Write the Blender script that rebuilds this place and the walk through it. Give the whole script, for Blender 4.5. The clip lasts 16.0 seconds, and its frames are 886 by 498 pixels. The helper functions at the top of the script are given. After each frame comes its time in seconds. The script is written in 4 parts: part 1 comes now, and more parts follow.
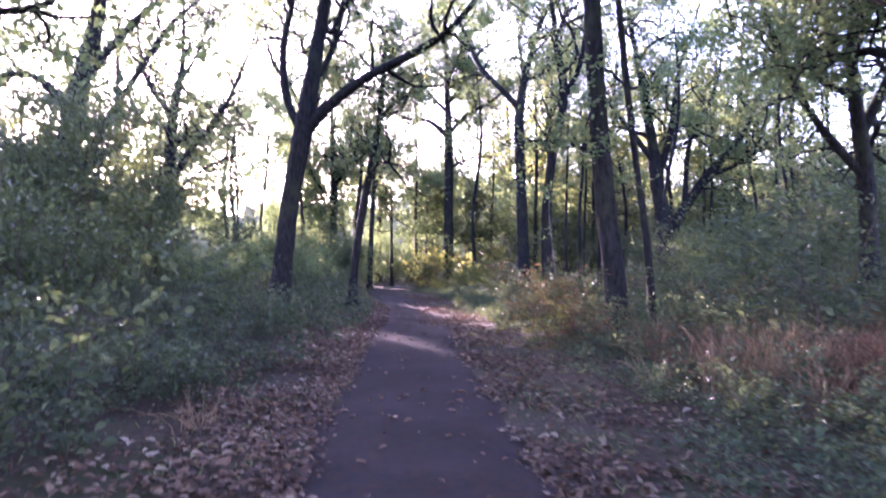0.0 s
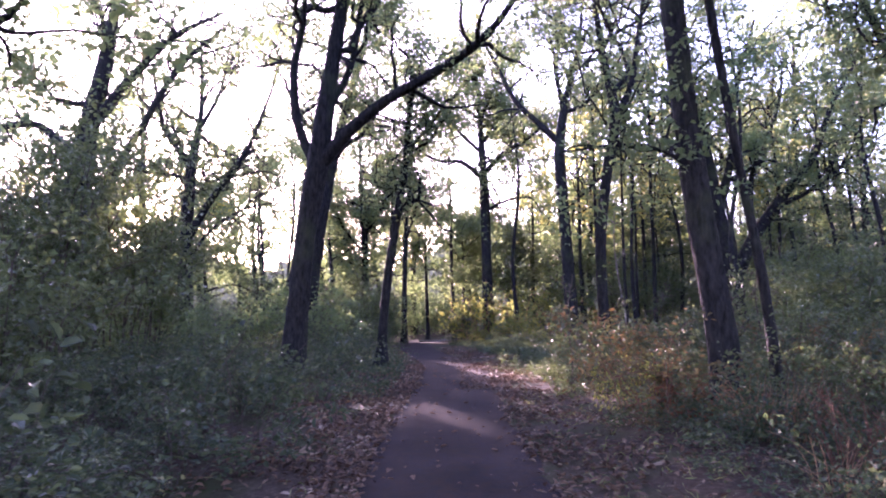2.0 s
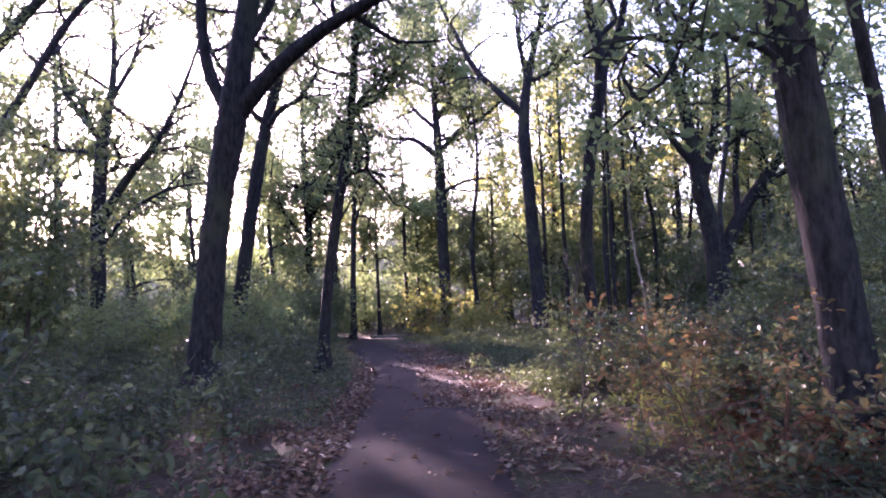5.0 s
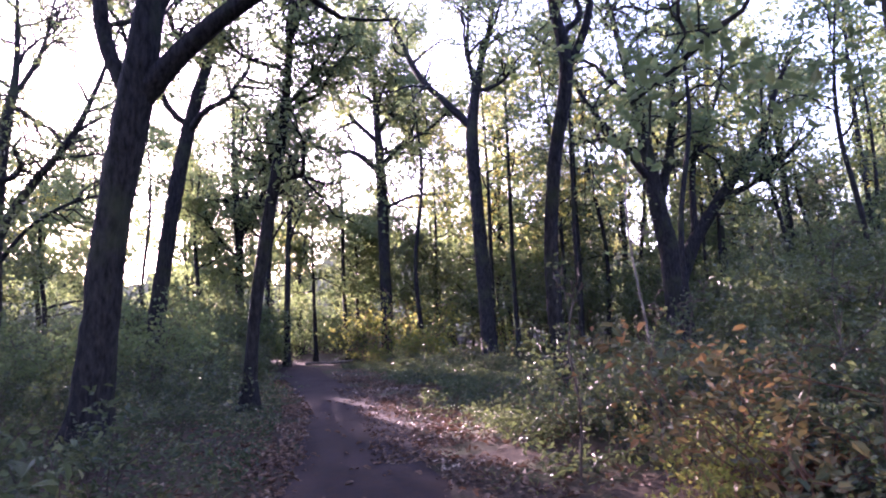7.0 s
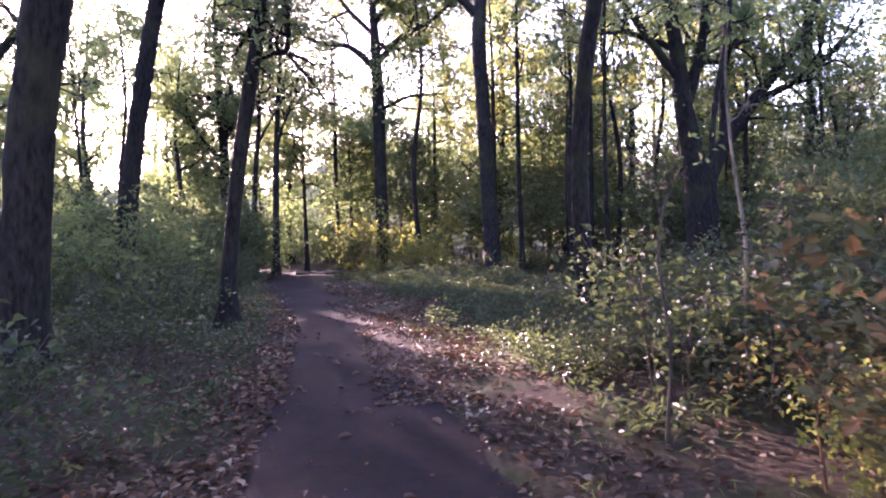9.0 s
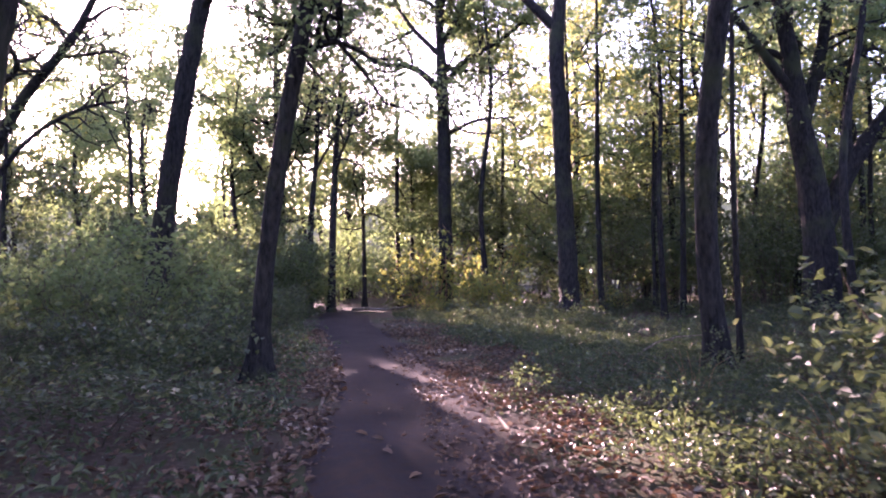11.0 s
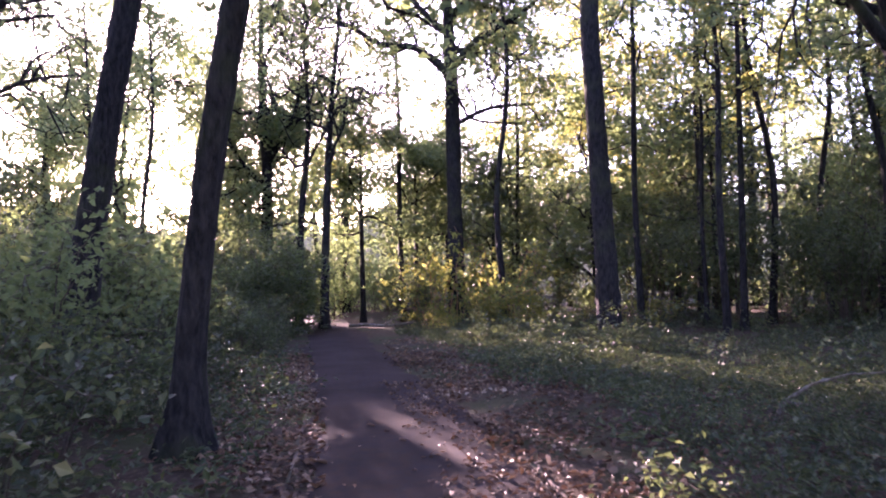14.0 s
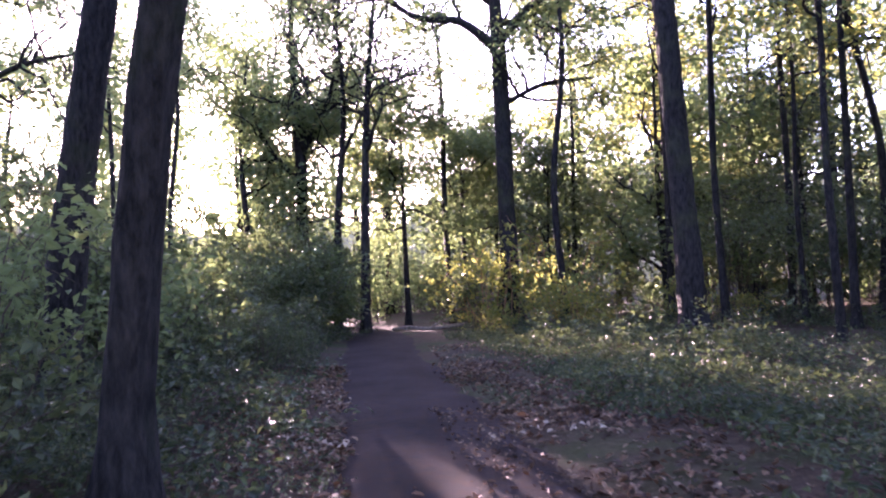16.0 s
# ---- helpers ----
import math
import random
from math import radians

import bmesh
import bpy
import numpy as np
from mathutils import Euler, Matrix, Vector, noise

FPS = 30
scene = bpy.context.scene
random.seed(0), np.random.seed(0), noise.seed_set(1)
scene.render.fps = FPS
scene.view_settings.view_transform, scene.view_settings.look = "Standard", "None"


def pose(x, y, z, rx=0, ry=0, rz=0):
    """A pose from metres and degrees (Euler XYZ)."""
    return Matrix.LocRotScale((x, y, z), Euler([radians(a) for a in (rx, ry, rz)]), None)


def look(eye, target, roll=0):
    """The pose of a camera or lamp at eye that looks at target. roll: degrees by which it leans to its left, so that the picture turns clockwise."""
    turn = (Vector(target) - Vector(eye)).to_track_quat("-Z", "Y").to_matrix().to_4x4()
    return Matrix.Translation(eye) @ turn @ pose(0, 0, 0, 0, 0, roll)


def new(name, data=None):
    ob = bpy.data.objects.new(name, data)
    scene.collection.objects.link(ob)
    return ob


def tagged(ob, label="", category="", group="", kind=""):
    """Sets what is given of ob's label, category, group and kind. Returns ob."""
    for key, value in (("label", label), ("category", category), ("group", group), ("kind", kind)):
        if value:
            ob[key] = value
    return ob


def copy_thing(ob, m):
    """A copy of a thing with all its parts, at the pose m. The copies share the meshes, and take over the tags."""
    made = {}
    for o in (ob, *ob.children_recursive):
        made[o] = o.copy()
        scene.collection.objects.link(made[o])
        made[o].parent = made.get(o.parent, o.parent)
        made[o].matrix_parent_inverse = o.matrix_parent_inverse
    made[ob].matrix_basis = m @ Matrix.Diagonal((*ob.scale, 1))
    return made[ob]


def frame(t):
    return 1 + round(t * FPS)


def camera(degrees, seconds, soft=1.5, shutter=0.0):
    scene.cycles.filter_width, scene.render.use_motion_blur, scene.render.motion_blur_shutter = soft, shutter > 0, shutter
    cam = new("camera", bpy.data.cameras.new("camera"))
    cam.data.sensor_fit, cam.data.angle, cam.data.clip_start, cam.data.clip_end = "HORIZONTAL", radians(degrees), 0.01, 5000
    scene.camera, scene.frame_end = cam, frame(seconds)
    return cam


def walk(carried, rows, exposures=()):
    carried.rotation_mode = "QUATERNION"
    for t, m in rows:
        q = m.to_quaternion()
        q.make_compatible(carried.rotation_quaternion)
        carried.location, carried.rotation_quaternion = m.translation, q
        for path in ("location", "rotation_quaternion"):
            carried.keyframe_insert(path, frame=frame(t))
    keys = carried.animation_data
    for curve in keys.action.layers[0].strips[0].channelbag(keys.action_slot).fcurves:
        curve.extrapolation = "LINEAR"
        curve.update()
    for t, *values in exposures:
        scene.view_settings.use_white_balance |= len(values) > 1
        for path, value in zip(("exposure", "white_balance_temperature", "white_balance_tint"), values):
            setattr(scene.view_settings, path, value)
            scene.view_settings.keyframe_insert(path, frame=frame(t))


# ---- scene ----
# A woodland path in early autumn, low sun ahead to the left.
cam = camera(64.6, 16.0, soft=2.0, shutter=0.4)
ROWS = [  # seconds, eye x y z, pitch, roll, yaw
    (0.0, 0.000, 0.000, 1.500, 1.38, -0.53, -0.14),
    (0.5, -0.031, 0.777, 1.500, 4.89, 1.57, 1.75),
    (1.0, 0.014, 1.536, 1.509, 4.19, 0.55, 1.15),
    (1.5, -0.059, 2.324, 1.501, 6.22, 0.64, 2.60),
    (2.0, -0.092, 3.013, 1.492, 5.54, 1.22, 2.94),
    (2.5, -0.162, 3.591, 1.517, 6.02, 1.31, -0.21),
    (3.0, -0.172, 4.286, 1.509, 5.00, 0.06, 0.22),
    (3.5, -0.269, 4.895, 1.515, 6.64, 0.73, -1.48),
    (4.0, -0.310, 5.529, 1.517, 5.09, 1.54, -0.23),
    (6.5, -0.491, 8.288, 1.608, 4.56, 4.01, -3.67),
    (7.0, -0.524, 8.825, 1.633, 6.30, 2.53, -6.07),
    (7.5, -0.530, 9.373, 1.621, 3.36, 1.57, -5.68),
    (8.0, -0.543, 9.933, 1.627, 5.07, 2.07, -7.33),
    (8.5, -0.600, 10.432, 1.594, 2.78, 2.85, -5.82),
    (9.0, -0.609, 11.020, 1.556, -0.87, 1.52, -6.72),
    (9.5, -0.618, 11.626, 1.566, -0.45, 1.62, -2.87),
    (12.0, -0.734, 15.209, 1.519, 3.05, 0.51, -1.75),
    (12.5, -0.806, 15.836, 1.517, 1.38, 0.87, -2.91),
    (13.0, -0.835, 16.535, 1.523, 0.96, 1.32, -1.46),
    (13.5, -0.898, 17.209, 1.507, 2.21, 2.22, -2.50),
    (14.0, -0.908, 17.863, 1.494, 3.08, 1.00, -1.79),
    (14.5, -0.949, 18.511, 1.496, 4.20, 0.60, -1.79),
    (15.0, -0.953, 19.157, 1.501, 3.64, 3.90, -1.47),
    (15.5, -0.986, 19.812, 1.483, 1.65, 2.63, 0.57),
    (16.0, -1.068, 20.435, 1.494, 3.03, 2.20, 1.91),
]
EXPOSURES = [(0.0, 4.5, 5700, 67), (2.0, 4.1, 5880, 70), (4.0, 4.05, 5900, 70), (7.0, 3.95, 5900, 66), (9.5, 4.2, 6250, 65), (12.0, 4.05, 6280, 67), (13.5, 4.05, 6280, 67), (15.0, 3.9, 6150, 66), (16.0, 4.25, 6050, 63)]
walk(cam, [(t, pose(x, y, z, 90 + pitch, roll, yaw)) for t, x, y, z, pitch, roll, yaw in ROWS], EXPOSURES)

# ---- light ----
SUN_AZ, SUN_EL = radians(23.0), radians(10.3)
SUN_DIR = Vector((-math.sin(SUN_AZ) * math.cos(SUN_EL), math.cos(SUN_AZ) * math.cos(SUN_EL), math.sin(SUN_EL)))
world = bpy.data.worlds.new("sky")
scene.world = world
world.use_nodes = True
wn = world.node_tree
sky = wn.nodes.new("ShaderNodeTexSky")
sky.sky_type, sky.sun_disc = "NISHITA", False
sky.sun_elevation, sky.sun_rotation = SUN_EL, -SUN_AZ
sky.air_density, sky.dust_density, sky.ozone_density = 1.0, 1.5, 2.0
wn.links.new(sky.outputs[0], wn.nodes["Background"].inputs[0])
wn.nodes["Background"].inputs[1].default_value = 0.125
sun_data = bpy.data.lights.new("sun", "SUN")
sun_data.energy, sun_data.angle, sun_data.color = 5.0, radians(0.6), (1.0, 0.86, 0.66)
sun = new("sun", sun_data)
sun.matrix_world = look(SUN_DIR * 100, (0, 0, 0))


# ---- materials ----
def mat_base(name, rough=0.7):
    m = bpy.data.materials.new(name)
    m.use_nodes = True
    nt = m.node_tree
    b = nt.nodes["Principled BSDF"]
    b.inputs["Roughness"].default_value = rough
    return m, nt, b


def link(nt, a, b):
    nt.links.new(a, b)


def ramp(nt, fac, stops):
    r = nt.nodes.new("ShaderNodeValToRGB")
    els = r.color_ramp.elements
    while len(els) < len(stops):
        els.new(0.5)
    for e, (p, c) in zip(els, stops):
        e.position, e.color = p, (*c, 1)
    link(nt, fac, r.inputs[0])
    return r.outputs[0]


def noise_tex(nt, scale, detail=4, rough=0.6, stretch=None):
    tc = nt.nodes.new("ShaderNodeTexCoord")
    n = nt.nodes.new("ShaderNodeTexNoise")
    n.inputs["Scale"].default_value, n.inputs["Detail"].default_value, n.inputs["Roughness"].default_value = scale, detail, rough
    src = tc.outputs["Object"]
    if stretch:
        mp = nt.nodes.new("ShaderNodeMapping")
        mp.inputs["Scale"].default_value = stretch
        link(nt, src, mp.inputs[0])
        src = mp.outputs[0]
    link(nt, src, n.inputs["Vector"])
    return n.outputs["Fac"]


def mixc(nt, fac, a, b, mode="MIX"):
    m = nt.nodes.new("ShaderNodeMix")
    m.data_type, m.blend_type = "RGBA", mode
    for sock, v in ((m.inputs[0], fac), (m.inputs[6], a), (m.inputs[7], b)):
        if hasattr(v, "links"):
            link(nt, v, sock)
        else:
            sock.default_value = v
    return m.outputs[2]


def bump(nt, b, height, strength, distance):
    n = nt.nodes.new("ShaderNodeBump")
    n.inputs["Strength"].default_value, n.inputs["Distance"].default_value = strength, distance
    link(nt, height, n.inputs["Height"])
    link(nt, n.outputs[0], b.inputs["Normal"])


def leaf_material(name, stops, rough=0.5, through_light=0.32, tint=(0.3, 0.34, 0.1), gloss=0.22):
    """Leaves: colour varies from leaf to leaf and in large patches; light passes through the blade."""
    m, nt, b = mat_base(name, rough)
    b.inputs["Specular IOR Level"].default_value = gloss
    geo = nt.nodes.new("ShaderNodeNewGeometry")
    big = noise_tex(nt, 0.45, 2)
    add = nt.nodes.new("ShaderNodeMath")
    add.operation = "MULTIPLY_ADD"
    link(nt, big, add.inputs[0])
    add.inputs[1].default_value = 0.9
    sub = nt.nodes.new("ShaderNodeMath")
    sub.operation = "MULTIPLY_ADD"
    link(nt, geo.outputs["Random Per Island"], sub.inputs[0])
    sub.inputs[1].default_value, sub.inputs[2].default_value = 0.8, -0.35
    link(nt, sub.outputs[0], add.inputs[2])
    col = ramp(nt, add.outputs[0], stops)
    oi = nt.nodes.new("ShaderNodeObjectInfo")
    col = mixc(nt, 1.0, col, ramp(nt, oi.outputs["Random"], [(0.0, (0.72, 0.76, 0.78)), (0.6, (0.97, 0.97, 0.97)), (1.0, (1.2, 1.15, 1.0))]), "MULTIPLY")
    link(nt, col, b.inputs["Base Color"])
    tr = nt.nodes.new("ShaderNodeBsdfTranslucent")
    link(nt, mixc(nt, 0.5, col, (*tint, 1)), tr.inputs[0])
    mx = nt.nodes.new("ShaderNodeMixShader")
    mx.inputs[0].default_value = through_light
    out = nt.nodes["Material Output"]
    link(nt, b.outputs[0], mx.inputs[1])
    link(nt, tr.outputs[0], mx.inputs[2])
    link(nt, mx.outputs[0], out.inputs[0])
    return m


def bark_material(name, dark, light, scale=9.0):
    m, nt, b = mat_base(name, 0.92)
    b.inputs["Specular IOR Level"].default_value = 0.15
    fis = noise_tex(nt, scale, 5, 0.65, (1, 1, 0.3))
    big = noise_tex(nt, 0.8, 3)
    col = ramp(nt, fis, [(0.36, dark), (0.5, tuple((p + q) / 2 for p, q in zip(dark, light))), (0.64, light)])
    moss = ramp(nt, big, [(0.52, (0, 0, 0)), (0.72, (1, 1, 1))])
    link(nt, mixc(nt, moss, col, (0.035, 0.042, 0.02, 1)), b.inputs["Base Color"])
    bump(nt, b, fis, 0.9, 0.04)
    return m


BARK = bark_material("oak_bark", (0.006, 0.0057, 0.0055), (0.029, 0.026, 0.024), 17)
BARK_PALE = bark_material("pale_bark", (0.06, 0.05, 0.04), (0.2, 0.18, 0.145), 14)
TWIG = bark_material("twig_bark", (0.03, 0.023, 0.018), (0.1, 0.08, 0.06), 20)
STALK = bark_material("dry_stalk", (0.12, 0.07, 0.035), (0.32, 0.2, 0.11), 25)
STALK_RED = bark_material("red_stalk", (0.06, 0.03, 0.019), (0.17, 0.085, 0.05), 25)
OAK_LEAF = leaf_material("oak_leaf", [(0.0, (0.04, 0.07, 0.03)), (0.45, (0.062, 0.1, 0.04)), (0.78, (0.095, 0.125, 0.045)), (0.98, (0.16, 0.135, 0.05))], 0.55, 0.48, (0.3, 0.4, 0.14))
PALE_LEAF = leaf_material("sallow_leaf", [(0.0, (0.06, 0.09, 0.02)), (0.5, (0.12, 0.15, 0.03)), (0.9, (0.28, 0.24, 0.04))], 0.5, 0.45, (0.42, 0.44, 0.12))
DARK_LEAF = leaf_material("holly_leaf", [(0.0, (0.026, 0.045, 0.022)), (0.5, (0.045, 0.07, 0.03)), (0.95, (0.08, 0.1, 0.042))], 0.4, 0.32, (0.24, 0.3, 0.09))
# the near-black low stops put shaded gaps between leaves into the colour
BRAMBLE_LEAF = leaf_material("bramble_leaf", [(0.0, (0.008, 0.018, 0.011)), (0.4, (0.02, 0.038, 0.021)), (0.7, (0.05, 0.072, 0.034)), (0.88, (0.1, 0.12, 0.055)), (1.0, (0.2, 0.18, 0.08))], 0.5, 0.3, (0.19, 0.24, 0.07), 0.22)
RUST_LEAF = leaf_material("rust_leaf", [(0.0, (0.035, 0.05, 0.022)), (0.5, (0.06, 0.07, 0.028)), (0.75, (0.11, 0.075, 0.03)), (0.97, (0.22, 0.1, 0.04))], 0.6, 0.25, (0.25, 0.17, 0.06))
BRACKEN = leaf_material("dead_bracken", [(0.0, (0.07, 0.026, 0.014)), (0.5, (0.15, 0.06, 0.028)), (0.95, (0.27, 0.13, 0.055))], 0.7, 0.35, (0.32, 0.13, 0.05))
DRY_LEAF = leaf_material("fallen_leaf", [(0.0, (0.022, 0.013, 0.009)), (0.4, (0.07, 0.037, 0.022)), (0.72, (0.16, 0.088, 0.05)), (0.88, (0.26, 0.175, 0.11)), (1.0, (0.42, 0.33, 0.24))], 0.65, 0.12, (0.25, 0.13, 0.06))
GRASS = leaf_material("grass_blade", [(0.0, (0.04, 0.07, 0.02)), (0.5, (0.07, 0.1, 0.03)), (0.95, (0.2, 0.18, 0.07))], 0.5, 0.35, (0.4, 0.45, 0.12))


def ground_material():
    m, nt, b = mat_base("woodland_soil", 0.95)
    b.inputs["Specular IOR Level"].default_value = 0.05
    a, c = noise_tex(nt, 14, 6, 0.7), noise_tex(nt, 0.7, 4)
    col = ramp(nt, a, [(0.3, (0.022, 0.016, 0.012)), (0.55, (0.06, 0.043, 0.03)), (0.75, (0.12, 0.085, 0.055))])
    green = ramp(nt, c, [(0.45, (0, 0, 0)), (0.65, (1, 1, 1))])
    link(nt, mixc(nt, green, col, (0.035, 0.045, 0.018, 1)), b.inputs["Base Color"])
    bump(nt, b, a, 0.8, 0.04)
    return m


def path_material():
    m, nt, b = mat_base("worn_tarmac", 0.85)
    fine, mid, big = noise_tex(nt, 160, 3, 0.7), noise_tex(nt, 9, 5, 0.65), noise_tex(nt, 0.9, 4)
    b.inputs["Specular IOR Level"].default_value = 0.03
    col = ramp(nt, fine, [(0.35, (0.013, 0.011, 0.014)), (0.55, (0.03, 0.025, 0.028)), (0.75, (0.1, 0.086, 0.078))])
    dirt = ramp(nt, mid, [(0.4, (0.1, 0.1, 0.1)), (0.68, (0.9, 0.9, 0.9))])
    col = mixc(nt, dirt, col, (0.048, 0.03, 0.021, 1))
    damp = ramp(nt, big, [(0.35, (0.65, 0.65, 0.65)), (0.65, (1, 1, 1))])
    link(nt, mixc(nt, 1.0, col, damp, "MULTIPLY"), b.inputs["Base Color"])
    bump(nt, b, fine, 0.7, 0.006)
    return m


SOIL, TARMAC = ground_material(), path_material()
EDGE_WOOD = bark_material("weathered_edging", (0.05, 0.036, 0.027), (0.17, 0.125, 0.09), 18)


# ---- mesh helpers ----
def quad_mesh(name, V, Q, material, smooth=False):
    V, Q = np.asarray(V, dtype=np.float32), np.asarray(Q, dtype=np.int32)
    me = bpy.data.meshes.new(name)
    me.vertices.add(len(V))
    me.vertices.foreach_set("co", V.ravel())
    me.loops.add(Q.size)
    me.loops.foreach_set("vertex_index", Q.ravel())
    me.polygons.add(len(Q))
    me.polygons.foreach_set("loop_start", np.arange(0, Q.size, 4, dtype=np.int32))
    me.polygons.foreach_set("use_smooth", np.full(len(Q), smooth))
    me.update(calc_edges=True)
    me.materials.append(material)
    return me


def part(name, me, parent, label=""):
    ob = new(name, me)
    ob.parent = parent
    if label:
        ob["label"] = label
    return ob


def thing(name, at, label, category, group=""):
    e = new(name)
    e.empty_display_size = 0.2
    e.location = at
    return tagged(e, label, category, group)


def tubes(lines, sides):
    """One mesh's points and quads for bent tapered tubes: each line is (points, radii)."""
    VV, QQ, base = [], [], 0
    ang = np.linspace(0, 2 * np.pi, sides, endpoint=False)
    ca, sa = np.cos(ang), np.sin(ang)
    for pts, rad in lines:
        pts, rad = np.asarray(pts, float), np.asarray(rad, float)
        n = len(pts)
        tan = np.gradient(pts, axis=0)
        tan /= np.linalg.norm(tan, axis=1)[:, None] + 1e-9
        mean = pts[-1] - pts[0]
        ref = np.array([1.0, 0, 0]) if abs(mean[2]) > 0.6 * np.linalg.norm(mean) else np.array([0, 0, 1.0])
        u = np.cross(tan, ref)
        u /= np.linalg.norm(u, axis=1)[:, None] + 1e-9
        w = np.cross(tan, u)
        R = rad if rad.ndim == 2 else np.repeat(rad[:, None], sides, 1)
        V = pts[:, None] + R[..., None] * (u[:, None] * ca[None, :, None] + w[:, None] * sa[None, :, None])
        i, j = np.meshgrid(np.arange(n - 1), np.arange(sides), indexing="ij")
        k = (j + 1) % sides
        Q = np.stack([i * sides + j, (i + 1) * sides + j, (i + 1) * sides + k, i * sides + k], -1).reshape(-1, 4)
        VV.append(V.reshape(-1, 3))
        QQ.append(Q + base)
        base += n * sides
    return np.vstack(VV), np.vstack(QQ)


def leaf_blades(C, size, rng, flat=0.5, shape=0.55, detail=False):
    """A blade at each centre: pointed, folded along its midrib. flat: how far the blades lie level."""
    n = len(C)
    d = rng.normal(size=(n, 3))
    d[:, 2] *= 1 - flat
    d /= np.linalg.norm(d, axis=1)[:, None] + 1e-9
    nr = rng.normal(size=(n, 3)) * (1 - flat) + np.array([0, 0, 1.0]) * (0.3 + flat)
    s = np.cross(d, nr)
    s /= np.linalg.norm(s, axis=1)[:, None] + 1e-9
    up = np.cross(s, d)
    L = (size * rng.uniform(0.6, 1.35, n))[:, None]
    W = L * shape * rng.uniform(0.75, 1.2, n)[:, None] * 0.5
    fold = W * rng.uniform(0.1, 0.7, n)[:, None]
    b, t = C - d * L / 2, C + d * L / 2 - up * L * 0.12
    if not detail:
        V = np.stack([b, C + s * W + up * fold, t, C - s * W + up * fold], 1).reshape(-1, 3)
        return V, np.arange(4 * n).reshape(-1, 4)
    l1, l2 = C - d * L * 0.18 + s * W * 0.95 + up * fold, C + d * L * 0.2 + s * W * 0.75 + up * fold * 0.8
    r1, r2 = C - d * L * 0.18 - s * W * 0.95 + up * fold, C + d * L * 0.2 - s * W * 0.75 + up * fold * 0.8
    V = np.stack([b, l1, l2, t, r2, r1], 1).reshape(-1, 3)
    k = 6 * np.arange(n)[:, None]
    return V, np.vstack([k + np.array([0, 1, 2, 3]), k + np.array([0, 3, 4, 5])])


# gaps in the canopy, in the sun's own direction: across u, along v, and how open
GAPS = [(8.8, 10.0, 21.5, 25.1, 0.97), (8.2, 9.6, 15.0, 21.5, 0.95), (8.0, 10.2, 3.0, 14.0, 0.42), (5.4, 8.0, 0.5, 9.5, 0.5), (16.0, 23.0, 26.0, 41.0, 0.85), (9.3, 11.6, 14.6, 17.2, 0.36), (7.2, 8.0, 23.4, 26.2, 0.9)]


def in_gap(C, rng):
    s = C[:, 2] / math.tan(SUN_EL)
    u = C[:, 0] * math.cos(SUN_AZ) + C[:, 1] * math.sin(SUN_AZ)
    v = -C[:, 0] * math.sin(SUN_AZ) + C[:, 1] * math.cos(SUN_AZ) - s
    out = np.zeros(len(C), bool)
    for u0, u1, v0, v1, p in GAPS:
        out |= (u > u0) & (u < u1) & (v > v0) & (v < v1) & (C[:, 2] > 1.6) & (rng.random(len(C)) < p)
    return out


def crooked(start, direction, length, steps, wobble, rng, lift=0.0):
    p, d = np.array(start, float), np.array(direction, float)
    d /= np.linalg.norm(d)
    pts = [p.copy()]
    for _ in range(steps):
        d = d + rng.normal(size=3) * wobble
        d[2] += lift
        d /= np.linalg.norm(d)
        p = p + d * length / steps
        pts.append(p.copy())
    return np.array(pts)


def smooth_line(keys, step=0.35):
    """A curved line through (x, y, z, radius) keys."""
    K = np.array(keys, float)
    cum = np.concatenate([[0], np.cumsum(np.linalg.norm(np.diff(K[:, :3], axis=0), axis=1))])
    n = max(4, int(cum[-1] / step))
    s = np.linspace(0, cum[-1], n)
    m = np.gradient(K, cum, axis=0)
    i = np.clip(np.searchsorted(cum, s, side="right") - 1, 0, len(K) - 2)
    h = (cum[i + 1] - cum[i])[:, None]
    f = ((s - cum[i]) / h[:, 0])[:, None]
    out = (2 * f**3 - 3 * f**2 + 1) * K[i] + (f**3 - 2 * f**2 + f) * h * m[i] + (-2 * f**3 + 3 * f**2) * K[i + 1] + (f**3 - f**2) * h * m[i + 1]
    return out[:, :3], np.maximum(out[:, 3], 0.004)


def boughs(line, rad, rng, first, count, reach, twig_n=5, lift=0.03):
    """Side branches along a limb, and twigs on them: lists of (points, radii), and the twigs' points for leaves."""
    branches, twigs, tips = [], [], []
    n = len(line)
    for _ in range(count):
        i = int(n * (first + (1 - first) * rng.random() ** 0.8)) - 1
        i = min(max(i, 1), n - 1)
        along = line[i] - line[i - 1]
        along /= np.linalg.norm(along) + 1e-9
        side = rng.normal(size=3)
        side -= along * side.dot(along)
        side /= np.linalg.norm(side) + 1e-9
        d = along * 0.5 + side + np.array([0, 0, 0.15])
        ln = reach * rng.uniform(0.5, 1.2) * min(1.0, max(0.22, rad[i] / 0.05))
        b = crooked(line[i], d, ln, 6, 0.3, rng, lift)
        r0 = min(rad[i] * 0.65, 0.02 + 0.018 * ln)
        branches.append((b, np.linspace(r0, 0.012, len(b))))
        for _k in range(twig_n):
            j = rng.integers(2, len(b))
            td = b[j] - b[j - 1] + rng.normal(size=3) * 0.35
            tw = crooked(b[j], td, ln * rng.uniform(0.3, 0.6), 4, 0.35, rng, 0.02)
            twigs.append((tw, np.linspace(0.011, 0.004, len(tw))))
            tips.append(tw)
        tips.append(b[3:])
    return branches, twigs, tips


